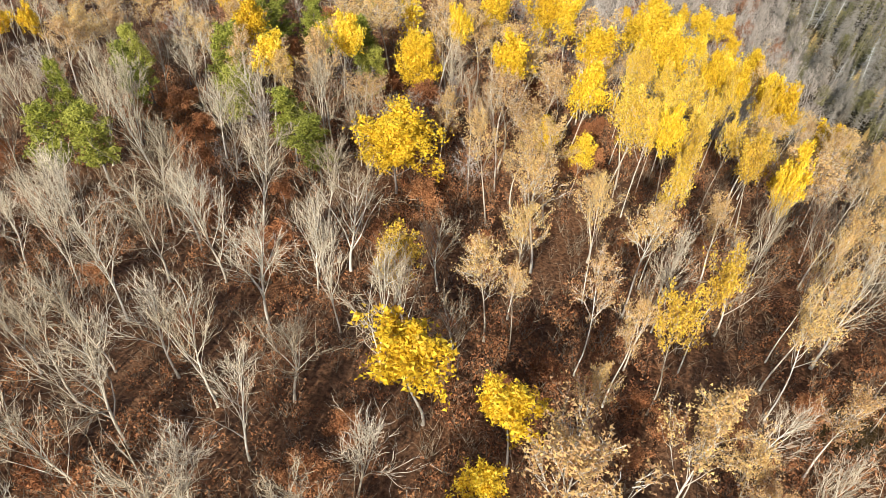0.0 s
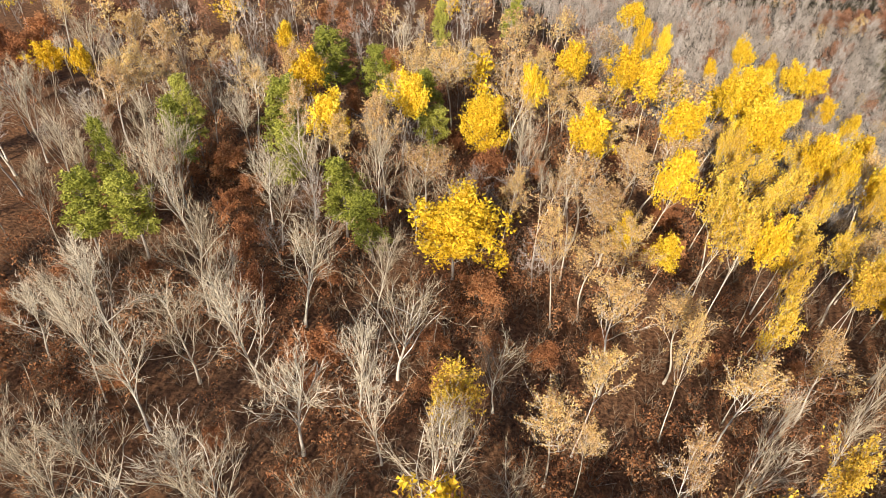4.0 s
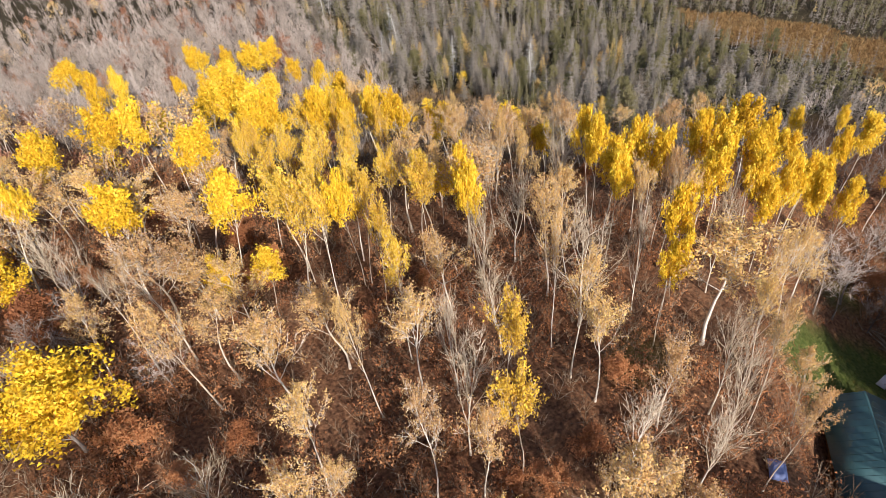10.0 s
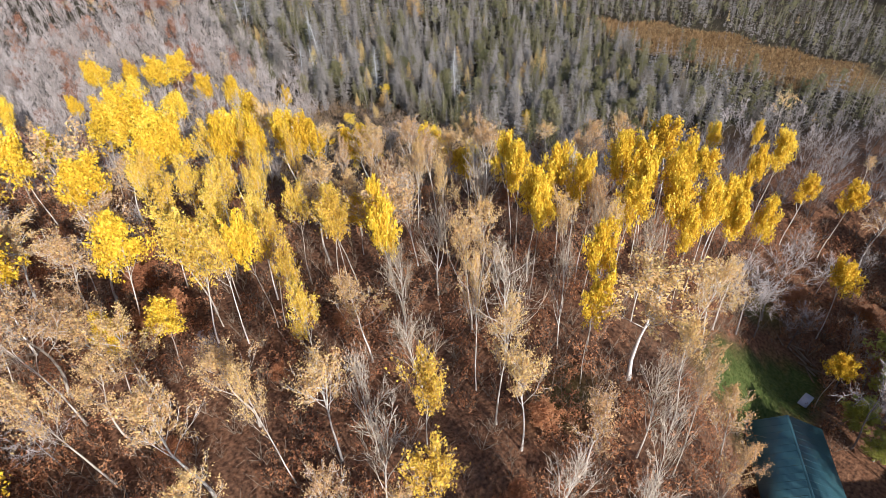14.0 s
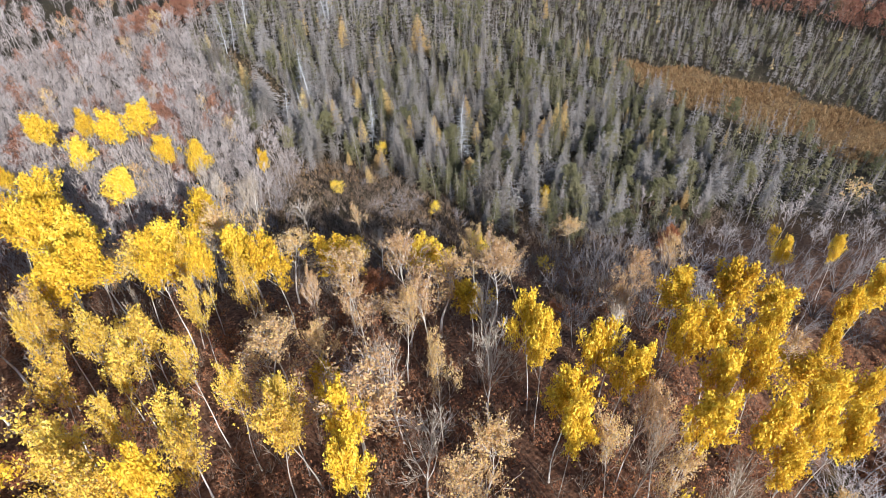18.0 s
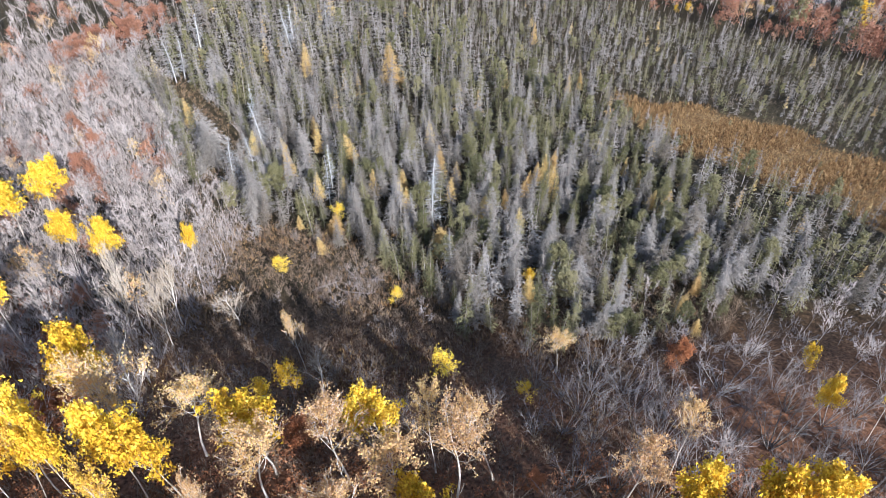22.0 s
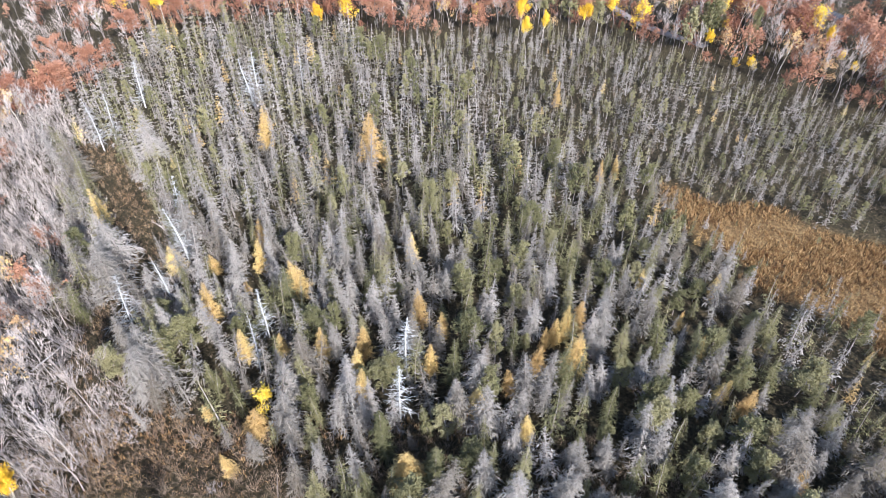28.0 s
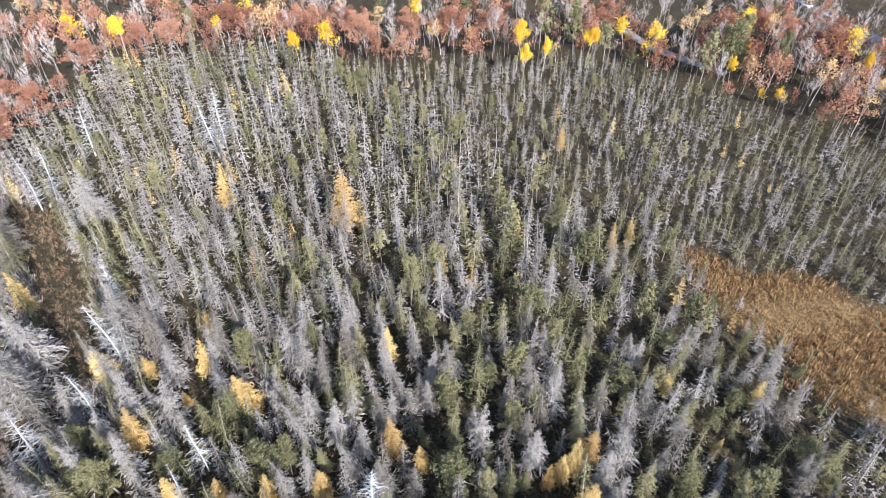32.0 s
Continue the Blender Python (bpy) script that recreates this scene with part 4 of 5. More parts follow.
def kind_at(x, y, r):
    """What grows here, and how high."""
    s, c = along(x, y), across(x, y)
    u = r.uniform()
    if s > 298 - max(0, c - 45) * 0.9 + 4 * math.sin(c * 0.08):
        return ("rust", 11) if u < 0.33 else ("grey", 13) if u < 0.84 else ("tan", 12) if u < 0.92 else ("yellow", 12) if u < 0.95 else ("pine", 14)
    edge = np.interp(c, BOG_C, BOG_S) + 2.5 * math.sin(c * 0.5)
    if s > edge and c > np.interp(s, (165, 175, 203, 226, 245), (-50, -61, -76, -91, -97)) + 3 * math.sin(s * 0.3):
        short = 6.0 if (s - 197) + (c - 63) > -4 else 10.5 - 2.5 * min(max((c - 10) / 40, 0), 1)
        if c > 2 and s < 138 and u < 0.4:
            return ("grey", 9)
        return ("grey_conifer", short) if u < 0.56 else ("olive_conifer", short * 0.95) if u < 0.90 else ("olive_pine", short * 0.8) if u < 0.98 else ("tamarack", short * 0.7)
    if s > 108 and -44 < c < 6:
        return None if u < 0.93 else ("bush", 4)
    if s > 112 and c < -40:
        return ("grey", 13) if u < 0.38 else ("bare", 13) if u < 0.84 else ("rust", 9) if u < 0.96 else ("tan", 11)
    if s > 98 and c > 6:
        return ("bush", 7) if u < 0.4 else ("grey", 10) if u < 0.85 else ("tan", 10)
    if x < -2 and y < 78:
        return ("bare", 16) if u < 0.66 else ("grey", 13) if u < 0.76 else ("rust", 6)
    if y > 112 or x < -35:
        return ("grey", 14) if u < 0.22 else ("bare", 14) if u < 0.47 else ("rust", 9) if u < 0.72 else ("tan", 14) if u < 0.92 else ("yellow", 14)
    # Stand mostly out of view, added to shade the lawn.
    if y < 4 and x > 50:
        return ("pine", 16) if u < 0.35 else ("grey", 16) if u < 0.7 else ("tan", 16)
    if x > 62 and y < 60:
        return ("grey", 14) if u < 0.45 else ("tan", 15) if u < 0.7 else ("yellow", 15) if u < 0.88 else ("rust", 6)
    if y > 62:
        return ("yellow", 17) if u < 0.2 else ("tan", 17) if u < 0.62 else ("grey", 12) if u < 0.88 else ("rust", 7)
    return ("tan", 16) if u < 0.6 else ("bare", 16) if u < 0.8 else ("rust", 5)


GROUPS = {"bare": "leafless trees", "grey": "grey leafless trees", "yellow": "yellow aspens", "tan": "thinning trees", "rust": "rust-brown oaks", "bush": "grey bushes",
          "grey_conifer": "grey bog conifers", "olive_conifer": "olive bog conifers", "olive_pine": "bog pines", "tamarack": "golden tamaracks", "pine": "hill pines"}
near, far = {}, {}
cells = {}
for a, b in TAKEN:
    cells.setdefault((int(a // 8), int(b // 8)), []).append((a, b))


def roomy(x, y, gap):
    i, j = int(x // 8), int(y // 8)
    return all((x - a) ** 2 + (y - b) ** 2 > gap * gap for di in (-1, 0, 1) for dj in (-1, 0, 1) for a, b in cells.get((i + di, j + dj), ()))


MOST = {"grey_conifer": 130, "olive_conifer": 95}
stand(MODELS["pine"], [(71.8, 4.8, 8.0, 2.2), (68.0, 1.8, 7.0, 2.0)], "yard pines", rng)
fill = np.random.default_rng(5)
for _ in range(110000):
    x, y = fill.uniform(-135, 410), fill.uniform(-40, 480)
    if not in_planted(x, y) or clear_spot(x, y):
        continue
    got = kind_at(x, y, fill)
    if not got:
        continue
    kind, h = got
    s, c = along(x, y), across(x, y)
    boggy = "conifer" in kind or kind in ("olive_pine", "tamarack")
    if boggy and meadow_weight(x, y) > 0.05:
        if fill.uniform() < 0.45 + 0.42 * meadow_weight(x, y):
            continue
        h *= 0.6 - 0.2 * meadow_weight(x, y)
    gap = (1.5 if h < 8 else 2.15) if boggy else 3.0 if kind == "bush" else (5.4 if y < 62 else 4.6) if s < 112 and y < 112 else 2.7 if c < -40 and 112 < s < 190 else 3.5 if c < -60 and 112 < s < 300 and y < 300 else 3.1 if 240 < s < 325 else 4.8
    # Closer planting, mostly out of view, to deepen the yard's shade.
    if y < 6 and x > 62:
        gap = 3.6
    if y > 280 or s > 325:
        gap *= 1.6
    if not roomy(x, y, gap):
        continue
    cells.setdefault((int(x // 8), int(y // 8)), []).append((x, y))
    h *= fill.uniform(0.72, 1.2) if not boggy else fill.uniform(0.55, 1.25)
    if s > 240 and not boggy and fill.uniform() < 0.4:
        h *= 0.5
    close = (s < 200 and c < 50 and boggy) or (not boggy and s < 122 and -6 < y < 108)
    bucket = near if close and len(near.get(kind, ())) < MOST.get(kind, 290) else far
    if bucket is far and "conifer" in kind and s < 228 and c < 45:
        kind = "mid_" + kind
    bucket.setdefault(kind, []).append((x, y, h, WIDTH[kind.replace("mid_", "")] * h * fill.uniform(0.8, 1.2)))
for kind, spots in near.items():
    stand(MODELS[kind], spots, GROUPS[kind], rng)


def woods(name, label, category, models, spots, mats, r):
    """The far trees of one kind as one mass; each model is a list of (Geo, material number)."""
    g = Geo()
    spots = np.array(spots)
    which, turn, tint = r.integers(0, len(models), len(spots)), r.uniform(0, 6.283, len(spots)), r.uniform(0, 1, len(spots))
    for i, model in enumerate(models):
        p = spots[which == i]
        if not len(p):
            continue
        rows_ = np.stack([p[:, 0], p[:, 1], ground(p[:, 0], p[:, 1]) - 0.15, turn[which == i], p[:, 2], p[:, 2]], 1)
        for piece, mat in model:
            g.scatter(piece, rows_, tint[which == i], mat)
    return tagged(new(name, g.mesh(name, [M[m] for m in mats])), label, category, kind="stuff")


def light_broadleaf(r, leaves, leaf, fine=0.003, spread=0.7, clear=0.35):
    t, b, l = broadleaf(r, 8 if leaves else 11, 4, 3 if leaves else 9, clear=clear, spread=spread, per_leaf=leaves, leaf=leaf, fine=fine, thick=0.0085 if leaves else 0.0055, light=True)
    return [(t, 0), (b, 1)] + ([(l, 2)] if l.n else [])


FAR = {
    "bare": ("far_bare_woods", "leafless pale trees of the far hillside", lambda r: light_broadleaf(r, 0, 0, 0.0017, 0.42), ("grey_twig", "grey_twig")),
    "grey": ("far_grey_woods", "leafless grey trees of the far woods", lambda r: light_broadleaf(r, 0, 0, 0.0017, 0.38), ("dusk_twig", "grey_twig")),
    "tan": ("far_tan_woods", "far trees with thinning tan leaves", lambda r: light_broadleaf(r, 4, 0.016), ("pale_bark", "tan_twig", "tan_leaf")),
    "yellow": ("far_yellow_woods", "far aspens with yellow leaves", lambda r: light_broadleaf(r, 7, 0.021, 0, 0.5), ("pale_bark", "tan_twig", "yellow_leaf")),
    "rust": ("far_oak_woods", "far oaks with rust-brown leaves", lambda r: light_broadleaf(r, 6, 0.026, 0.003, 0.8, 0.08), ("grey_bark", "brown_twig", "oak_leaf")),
    "bush": ("far_bushes", "far grey leafless bushes", lambda r: light_broadleaf(r, 0, 0, 0.004, 0.9, 0.1), ("grey_bark", "dusk_twig")),
    "pine": ("far_pines", "far green pines, and unseen pines added to shade the yard", lambda r: [(g, i) for i, g in enumerate(pine(r, 9, 5, 3, 3)) if i != 1], ("grey_bark", "grey_bark", "olive_needle")),
    "olive_pine": ("far_bog_pines", "far small olive-green pines", lambda r: [(g, i) for i, g in enumerate(pine(r, 8, 4, 3, 3)) if i != 1], ("grey_bark", "grey_bark", "olive_needle")),
    "mid_grey_conifer": ("grey_conifers", "narrow grey bog conifers with fine ragged boughs", lambda r: [(g, i) for i, g in enumerate(conifer(r, 19, 6, base=r.uniform(0.05, 0.2), wide=r.uniform(0.16, 0.21), blades=7, sliver=0.045))], ("grey_bark", "grey_needle")),
    "mid_olive_conifer": ("olive_conifers", "narrow olive-green bog spruces", lambda r: [(g, i) for i, g in enumerate(conifer(r, 19, 6, base=0.06, wide=r.uniform(0.14, 0.18), blades=7, sliver=0.05))], ("grey_bark", "olive_needle")),
    "grey_conifer": ("far_grey_conifers", "far narrow grey bog conifers", lambda r: [(g, i) for i, g in enumerate(conifer(r, 13, 5, base=0.05, wide=0.19, blades=5, sliver=0.08))], ("grey_bark", "grey_needle")),
    "olive_conifer": ("far_olive_conifers", "far narrow olive-green spruces", lambda r: [(g, i) for i, g in enumerate(conifer(r, 13, 5, base=0.05, wide=0.17, blades=5, sliver=0.085))], ("grey_bark", "olive_needle")),
    "tamarack": ("far_tamaracks", "far golden tamaracks", lambda r: [(g, i) for i, g in enumerate(conifer(r, 14, 6, wide=0.2, blades=6, sliver=0.09, droop=0.1))], ("grey_bark", "gold_needle")),
}
for kind, spots in far.items():
    name, label, make, mats = FAR[kind]
    woods(name, label, "trees", several(5, make), spots, mats, rng)
for kind in MODELS:
    for ob in MODELS[kind]:
        remove(ob)


# ---- undergrowth ----
def shrub_geo(r, leafy):
    stems, leaves = Geo(), Geo()
    a0, b0, at = [], [], []
    for i in range(6):
        a = i * 2.4
        d = unit(np.array([math.cos(a) * 0.4, math.sin(a) * 0.4, 1]) + r.normal(size=3) * 0.12) * r.uniform(0.6, 1)
        tube(stems, [(0, 0, -0.03), d], [0.011, 0], 3)
        for u in r.uniform(0.3, 0.95, 4):
            p = d * u
            e = p + (unit(d) + r.normal(size=3) * 0.5) * 0.28
            a0.append(p)
            b0.append(e)
            at += [p + (e - p) * r.uniform(0, 1.1) for _ in range(leafy)]
    spikes(stems, a0, b0, 0.007)
    if leafy:
        flakes(leaves, np.array(at) + r.normal(size=(len(at), 3)) * 0.06, 0.045, r, corners=3)
    return stems, leaves


def sow(n, box, keep, low, high, seed):
    r = np.random.default_rng(seed)
    x, y = r.uniform(box[0], box[1], n), r.uniform(box[2], box[3], n)
    ok = keep(x, y, r)
    x, y = x[ok], y[ok]
    h = r.uniform(low, high, len(x))
    return np.stack([x, y, ground(x, y) - 0.05, r.uniform(0, 6.28, len(x)), h, h], 1)


def open_ground(x, y):
    return (lawn_weight(x, y) < 0.6) & (np.hypot((x - HOUSE[0]) / 9.5, (y - HOUSE[1]) / 7) > 1)


def patch(x, y):
    return 0.5 + 0.25 * np.sin(x * 0.21 + 1.7 * np.sin(y * 0.13)) + 0.25 * np.sin(y * 0.17 + 2 * np.sin(x * 0.09 + 1))


def undergrowth(name, label, seed, leafy, mats, rows_, n=4):
    g = Geo()
    r = np.random.default_rng(seed)
    which = r.integers(0, n, len(rows_))
    for i in range(n):
        stems, leaves = shrub_geo(r, leafy)
        tint = r.uniform(0, 1, int((which == i).sum()))
        g.scatter(stems, rows_[which == i], tint, 0)
        if leafy:
            g.scatter(leaves, rows_[which == i], tint, 1)
    return tagged(new(name, g.mesh(name, [M[m] for m in mats])), label, "undergrowth", kind="stuff")


hill = lambda x, y: (along(x, y) < 104) & open_ground(x, y)
undergrowth("oak_brush", "low brush with rust-brown leaves on the forest floor", 21, 4, ("brown_twig", "rust_leaf"),
            sow(9500, (-60, 110, 5, 135), lambda x, y, r: hill(x, y) & (r.uniform(0, 1, len(x)) < patch(x, y)), 0.9, 3.6, 22))
undergrowth("bare_saplings", "thin leafless saplings under the trees", 23, 0, ("brown_twig",),
            sow(4500, (-60, 120, 5, 150), lambda x, y, r: hill(x, y), 1.5, 4.5, 24))
undergrowth("clearing_brush", "dense grey-brown leafless brush in the wet clearing", 25, 0, ("brown_twig",),
            sow(7500, (50, 135, 55, 140), lambda x, y, r: (along(x, y) > 102) & (along(x, y) < 160) & (across(x, y) > -55), 0.8, 2.8, 26))
undergrowth("bog_brush", "low brown brush between the bog conifers", 27, 0, ("brown_twig",),
            sow(4500, (85, 240, 50, 200), lambda x, y, r: (along(x, y) > 130) & (meadow_weight(x, y) < 0.4) & (across(x, y) > -66), 0.4, 1.7, 28))

undergrowth("woodland_brush", "thin leafless grey brush under the bare woods", 49, 0, ("grey_twig",),
            sow(14000, (20, 125, 95, 260), lambda x, y, r: (along(x, y) > 106) & (across(x, y) < -44) & (np.array([off_line(p, q, STRIP) for p, q in zip(x, y)]) > 4), 1.2, 3.8, 50))
undergrowth("strip_brush", "brown brush in the wet strip between the conifers", 47, 1, ("brown_twig", "sedge"),
            sow(4200, (84, 128, 118, 218), lambda x, y, r: np.array([off_line(p, q, STRIP) < 5 for p, q in zip(x, y)]) | (np.hypot((x - 94) / 7, (y - 134) / 18) < 1), 0.5, 1.7, 48))


def tuft_geo(r):
    g = Geo()
    for i in range(9):
        a = r.uniform(0, 6.28)
        p = np.array([math.cos(a), math.sin(a), 0]) * r.uniform(0, 0.35)
        side = np.array([-math.sin(a), math.cos(a), 0]) * 0.05
        tip = p * 2.1 + np.array([0, 0, r.uniform(0.6, 1.0)])
        g.add([p - side, p + side, tip], None, [[0, 1, 2]])
    return g


def tufts(name, label, mat, rows_, seed):
    g, r = Geo(), np.random.default_rng(seed)
    which = r.integers(0, 3, len(rows_))
    for i in range(3):
        g.scatter(tuft_geo(r), rows_[which == i], r.uniform(0, 1, int((which == i).sum())))
    return tagged(new(name, g.mesh(name, [M[mat]])), label, "grass", kind="stuff")


tufts("sedge_meadow", "tawny sedge and dry grass of the open bog meadow", "sedge",
      sow(70000, (150, 245, 30, 135), lambda x, y, r: meadow_weight(x, y) > r.uniform(0.02, 0.5, len(x)), 0.25, 1.15, 31), 32)
tufts("clearing_sedge", "tawny sedge and dead grass in the wet clearing", "sedge",
      sow(16000, (55, 130, 60, 140), lambda x, y, r: (along(x, y) > 106) & (along(x, y) < 162) & (across(x, y) > -58) & (r.uniform(0, 1, len(x)) < patch(x + 20, y)), 0.4, 1.1, 35), 36)
tufts("lawn_grass", "short green grass of the clearing beside the cabin", "grass",
      sow(12000, (54, 92, 4, 30), lambda x, y, r: lawn_weight(x, y) > 0.2, 0.12, 0.3, 33), 34)

# ---- the cabin and its yard ----
def box_geo(x0, x1, y0, y1, z0, z1):
    g = Geo()
    v = [(x, y, z) for z in (z0, z1) for y in (y0, y1) for x in (x0, x1)]
    g.add(v, [[0, 2, 3, 1], [4, 5, 7, 6], [0, 1, 5, 4], [2, 6, 7, 3], [0, 4, 6, 2], [1, 3, 7, 5]])
    return g


M["green_metal"] = shader("green_metal", [(0.02, 0.062, 0.066), (0.032, 0.085, 0.09), (0.045, 0.108, 0.112), (0.07, 0.14, 0.145)], 0.42, 0.8, 0.05, metal=0.0, spec=0.5, spread=0.06)
M["cabin_wall"] = shader("cabin_wall", [(0.10, 0.06, 0.035), (0.16, 0.10, 0.06), (0.20, 0.13, 0.08), (0.24, 0.16, 0.10)], 0.8, 3, 0.2)
M["grey_board"] = shader("grey_board", [(0.28, 0.28, 0.30), (0.40, 0.40, 0.42), (0.50, 0.50, 0.52), (0.58, 0.58, 0.60)], 0.7, 2, 0.1)
M["blue_tarp"] = shader("blue_tarp", [(0.10, 0.14, 0.30), (0.16, 0.22, 0.42), (0.24, 0.30, 0.50), (0.32, 0.38, 0.55)], 0.5, 2, 0.3)


def cabin():
    """Ridge along x from -8 to 8; eaves 3.2 m, ridge 5.3 m."""
    root = tagged(new("cabin"), "small cabin with a dark green metal gable roof", "house")
    half, wide, eave, top = 8.0, 4.4, 3.2, 5.3
    for x in (-half + 0.3, half - 0.4):
        g = box_geo(x, x + 0.15, -wide + 0.45, wide - 0.45, -1.5, eave)
        g.add([(x, -wide + 0.45, eave), (x, wide - 0.45, eave), (x, 0, top - 0.12), (x + 0.15, -wide + 0.45, eave), (x + 0.15, wide - 0.45, eave), (x + 0.15, 0, top - 0.12)],
              None, [[0, 2, 1], [3, 4, 5]])
        part("gable_wall", g.mesh("gable_wall", [M["cabin_wall"]]), root)
    for y in (-wide + 0.4, wide - 0.55):
        part("side_wall", box_geo(-half + 0.46, half - 0.41, y, y + 0.15, -1.5, eave).mesh("side_wall", [M["cabin_wall"]]), root)
    for sgn in (-1, 1):
        g = Geo()
        y1, z1 = sgn * (wide + 0.25), eave - 0.15
        g.add([(-half, 0, top), (half, 0, top), (half, y1, z1), (-half, y1, z1), (-half, 0, top - 0.08), (half, 0, top - 0.08), (half, y1, z1 - 0.08), (-half, y1, z1 - 0.08)],
              [[0, 1, 2, 3], [7, 6, 5, 4], [0, 4, 5, 1], [2, 6, 7, 3], [1, 5, 6, 2], [0, 3, 7, 4]])
        slab = part("roof_slope", g.mesh("roof_slope", [M["green_metal"]]), root)
        for x in np.arange(-half + 0.45, half, 0.9):
            rib = Geo()
            rib.add([(x - 0.025, sgn * 0.12, top - 0.055), (x + 0.025, sgn * 0.12, top - 0.055), (x + 0.025, y1, z1 + 0.005), (x - 0.025, y1, z1 + 0.005),
                     (x, sgn * 0.12, top - 0.052), (x, y1, z1 + 0.008)], [[0, 4, 5, 3], [4, 1, 2, 5]], [[3, 5, 2]])
            part("seam", rib.mesh("seam", [M["green_metal"]]), slab)
    cap = Geo()
    cap.add([(-half - 0.02, -0.16, top - 0.075), (-half - 0.02, 0, top + 0.012), (-half - 0.02, 0.16, top - 0.075), (half + 0.02, -0.16, top - 0.075), (half + 0.02, 0, top + 0.012), (half + 0.02, 0.16, top - 0.075)],
            [[0, 3, 4, 1], [1, 4, 5, 2]])
    part("ridge_cap", cap.mesh("ridge_cap", [M["green_metal"]]), root)
    root.matrix_world = pose(*HOUSE, -28.6, 0, 0, 31.6)


cabin()


def tilted_board():
    root = tagged(new("board_stand"), "pale grey weathered board leaning on trestles beside the lawn", "table")
    part("board", box_geo(-1.2, 1.2, -0.6, 0.6, 0.82, 0.88).mesh("board", [M["grey_board"]]), root)
    for x in (-0.9, 0.9):
        for y in (-0.4, 0.4):
            part("leg", box_geo(x - 0.04, x + 0.04, y - 0.04, y + 0.04, -0.2, 0.82).mesh("leg", [M["cabin_wall"]]), root)
    root.matrix_world = pose(72.4, 10.9, float(ground(72.4, 10.9)), 0, 0, -10)


tilted_board()


def log(length, r):
    g = Geo()
    line = stem(r, (-length / 2, 0, 0), (1, 0, 0), length, 6, 0.03)
    rad = 0.11 * np.linspace(1.1, 0.5, 7)
    tube(g, line, rad, 8)
    g.add(line[0] + np.array([(0, 0.121 * math.cos(a), 0.121 * math.sin(a)) for a in np.arange(8) * math.pi / 4]), None, [[0, i, i + 1] for i in range(1, 7)])
    return g


yard = np.random.default_rng(40)
for i in range(12):
    u = yard.uniform(0, 1)
    x, y = 85.5 - 4.0 * u + yard.normal() * 0.6, 17.6 - 7.0 * u + yard.normal() * 0.5
    L = yard.uniform(2.5, 5.5)
    ob = tagged(new("log", log(L, yard).mesh("log", [M["brown_twig"]], smooth=True)), "felled brown-grey log lying in the brush pile", "log", "brush pile")
    ob.matrix_world = pose(x, y, float(ground(x, y)) + 0.12 + 0.12 * (i % 3), 0, yard.normal() * 2, 62 + yard.normal() * 14)


# ---- lanes beyond the bog ----
M["gravel"] = shader("gravel", [(0.12, 0.105, 0.085), (0.18, 0.16, 0.135), (0.23, 0.205, 0.18), (0.28, 0.26, 0.23)], 0.95, 1.5, 0.3)
M["asphalt"] = shader("asphalt", [(0.04, 0.042, 0.045), (0.055, 0.058, 0.06), (0.07, 0.073, 0.075), (0.085, 0.088, 0.09)], 0.85, 1.5, 0.1)
M["white_paint"] = shader("white_paint", [(0.70, 0.72, 0.74), (0.78, 0.79, 0.80), (0.82, 0.82, 0.82)], 0.3, 1, spread=0.05)
M["dark_glass"] = shader("dark_glass", [(0.02, 0.025, 0.03), (0.03, 0.035, 0.04)], 0.1, 1)
M["rubber"] = shader("rubber", [(0.02, 0.02, 0.02), (0.035, 0.035, 0.035)], 0.8, 3)


def lane(name, label, line, width, mat):
    p = np.array(line, float)
    k = np.linspace(0, len(p) - 1, 60)
    x, y = np.interp(k, np.arange(len(p)), p[:, 0]), np.interp(k, np.arange(len(p)), p[:, 1])
    dx, dy = np.gradient(x), np.gradient(y)
    n = np.hypot(dx, dy)
    g = Geo()
    rows_ = []
    for off, lift in ((-0.5, 0.05), (-0.48, 0.45), (0.48, 0.45), (0.5, 0.05)):
        ax, ay = x - dy / n * width * off, y + dx / n * width * off
        rows_.append(np.stack([ax, ay, ground(x, y) + lift], 1))
    i = np.arange(59)
    quads = np.concatenate([np.stack([a * 60 + i, a * 60 + i + 1, (a + 1) * 60 + i + 1, (a + 1) * 60 + i], 1) for a in range(3)])
    g.add(np.concatenate(rows_), quads)
    tagged(new(name, g.mesh(name, [M[mat]])), label, "road", kind="structure")


lane("track", "pale gravel track along the far edge of the bog", TRACK, 3.0, "gravel")
lane("road", "grey asphalt road through the far woods", ROAD, 6.0, "asphalt")


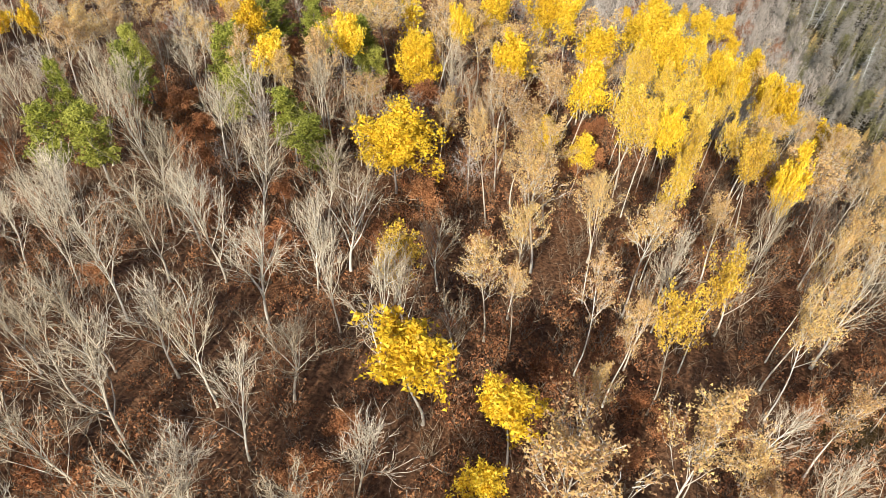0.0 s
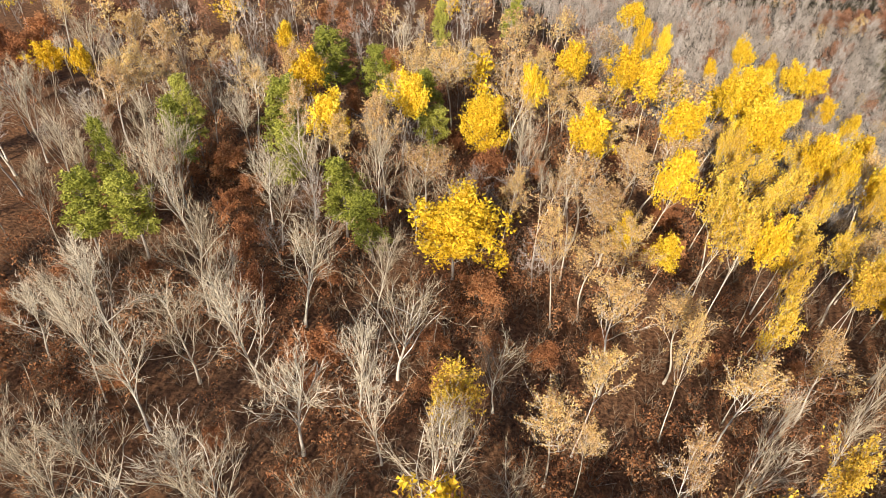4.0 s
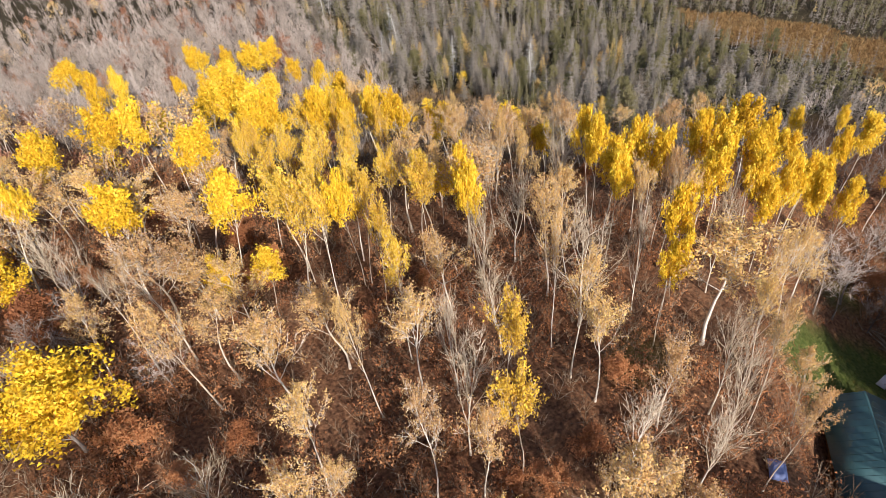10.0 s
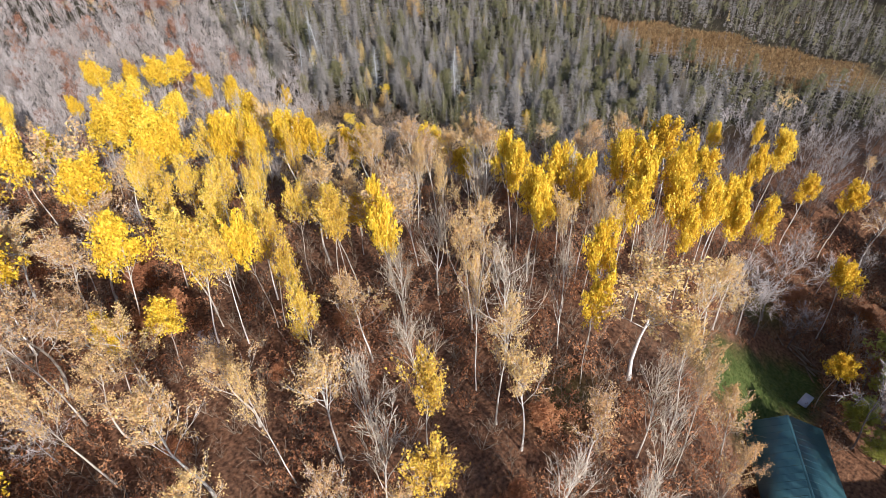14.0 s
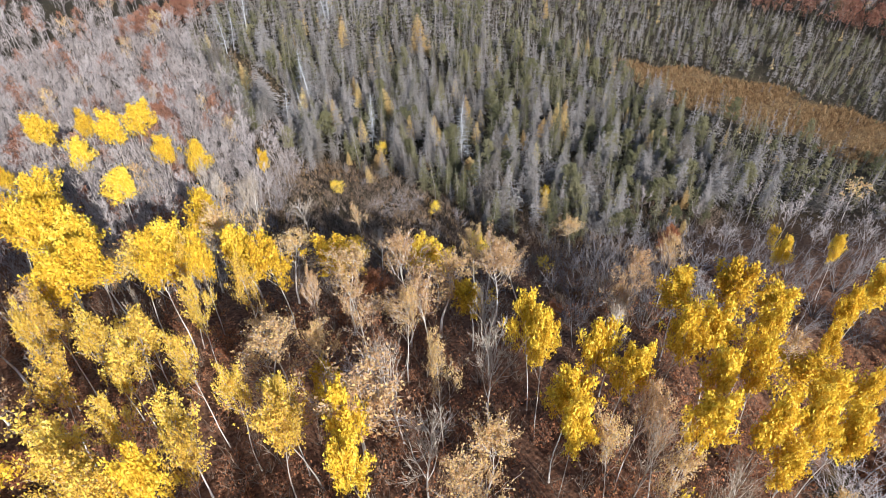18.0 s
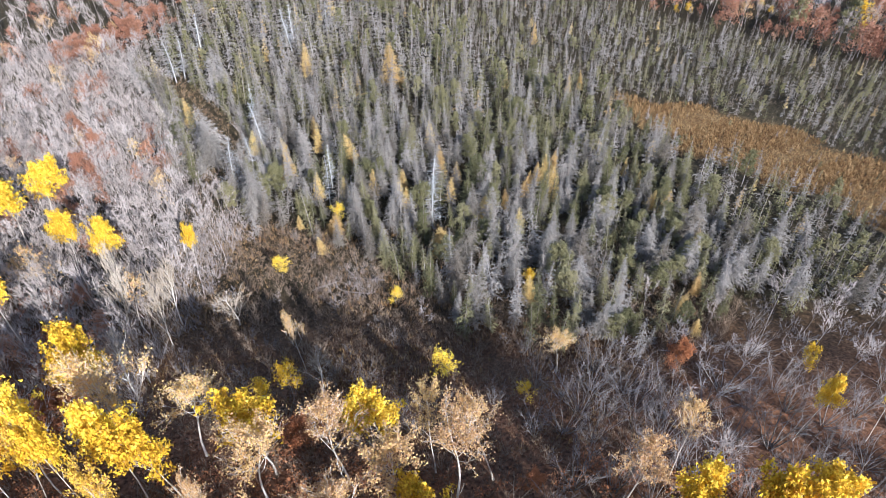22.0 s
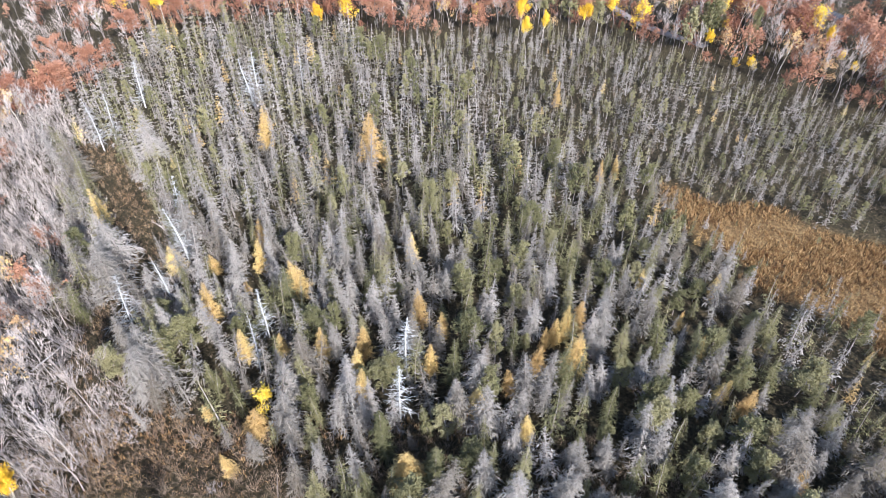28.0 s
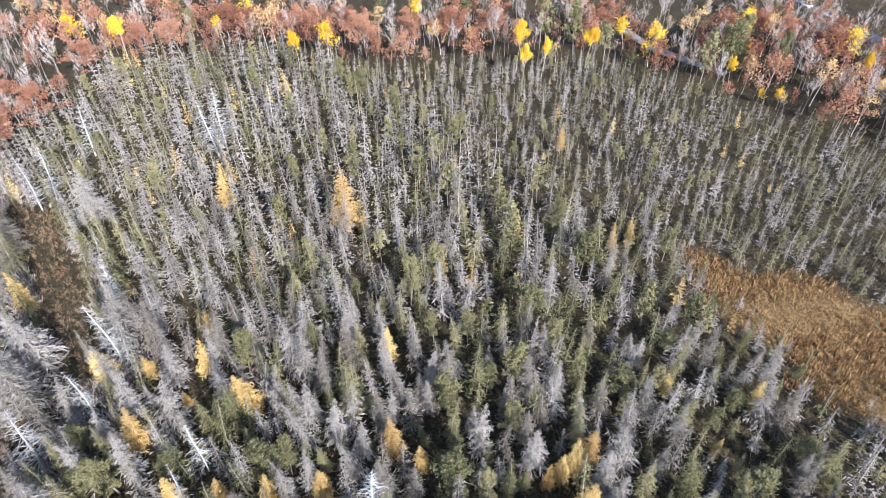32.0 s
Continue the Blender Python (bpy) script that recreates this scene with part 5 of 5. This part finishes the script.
def car(x, y, turn):
    root = tagged(new("car"), "small white car on the far road", "car", "cars on the road")
    body = Geo()
    side_line = [(-2.1, 0.35), (2.1, 0.35), (2.15, 0.75), (1.2, 0.92), (-2.05, 0.95)]
    v = [(a, -0.85, z) for a, z in side_line] + [(a, 0.85, z) for a, z in side_line]
    body.add(v, [[i, (i + 1) % 5, (i + 1) % 5 + 5, i + 5] for i in range(5)], [[0, 2, 1], [0, 3, 2], [0, 4, 3], [5, 6, 7], [5, 7, 8], [5, 8, 9]])
    part("body", body.mesh("body", [M["white_paint"]]), root)
    top = Geo()
    top.add([(-1.7, -0.8, 0.94), (0.9, -0.8, 0.92), (0.3, -0.65, 1.45), (-1.3, -0.65, 1.45), (-1.7, 0.8, 0.94), (0.9, 0.8, 0.92), (0.3, 0.65, 1.45), (-1.3, 0.65, 1.45)],
            [[0, 1, 2, 3], [4, 7, 6, 5], [1, 5, 6, 2], [0, 3, 7, 4], [3, 2, 6, 7]])
    part("cabin", top.mesh("cabin", [M["dark_glass"]]), root, "dark glass cabin")
    for a in (-1.3, 1.3):
        for s_ in (-0.86, 0.66):
            w = Geo()
            ring = [(a + 0.32 * math.cos(k * math.pi / 6), yy, 0.32 + 0.32 * math.sin(k * math.pi / 6)) for yy in (s_, s_ + 0.2) for k in range(12)]
            w.add(ring, [[k, (k + 1) % 12, 12 + (k + 1) % 12, 12 + k] for k in range(12)], [[0, k + 1, k] for k in range(1, 11)] + [[12, 12 + k, 13 + k] for k in range(1, 11)])
            part("wheel", w.mesh("wheel", [M["rubber"]]), root)
    root.matrix_world = pose(x, y, float(ground(x, y)) + 0.45, 0, 0, turn)


car(331.5, 138.0, 60)
car(326.6, 129.0, 60)

# ---- fallen wood in the wet clearing ----
for i in range(9):
    x, y = 96.5 + yard.normal() * 3.2, 108 + yard.normal() * 2.6
    L = yard.uniform(3, 7)
    ob = tagged(new("log", log(L, yard).mesh("log", [M["grey_bark"]], smooth=True)), "fallen grey trunk lying in the wet clearing", "log", "fallen trunks")
    ob.matrix_world = pose(x, y, float(ground(x, y)) + 0.15 + 0.1 * (i % 4), 0, yard.normal() * 4, yard.uniform(0, 180))
undergrowth("fallen_branches", "tangle of grey fallen branches in the clearing", 45, 0, ("grey_twig",),
            sow(260, (90, 103, 102, 114), lambda x, y, r: np.hypot((x - 96.5) / 6, (y - 108) / 5) < 1, 0.8, 1.8, 46))
for x, y, turn in ((90.7, 154.7, 18), (66.0, 88.0, 40)):
    ob = tagged(new("log", log(9.0, yard).mesh("log", [M["dead_wood"]], smooth=True)), "long fallen bleached trunk in the brush", "log", "fallen trunks")
    ob.matrix_world = pose(x, y, float(ground(x, y)) + 0.35, 0, 2, turn)


def tarp():
    """A blue cover over a low stack, sagging at its edges."""
    g = Geo()
    n = 9
    u, w = np.meshgrid(np.linspace(-1, 1, n), np.linspace(-1, 1, n))
    z = 0.85 - 0.55 * np.maximum(np.abs(u), np.abs(w)) ** 4 + 0.06 * np.sin(u * 7 + w * 3)
    i = (np.arange(n - 1)[:, None] * n + np.arange(n - 1)[None, :]).ravel()
    g.add(np.stack([u.ravel() * 1.1, w.ravel() * 0.8, z.ravel()], 1), np.stack([i, i + 1, i + n + 1, i + n], 1))
    root = tagged(new("covered_stack"), "low stack under a faded blue cover", "stack")
    part("cover", g.mesh("cover", [M["blue_tarp"]], smooth=True), root, "faded blue cover")
    part("stack", box_geo(-1.0, 1.0, -0.7, 0.7, -0.3, 0.28).mesh("stack", [M["cabin_wall"]]), root)
    root.matrix_world = pose(39.2, 14.9, float(ground(39.2, 14.9)), 0, 0, 30)


tarp()
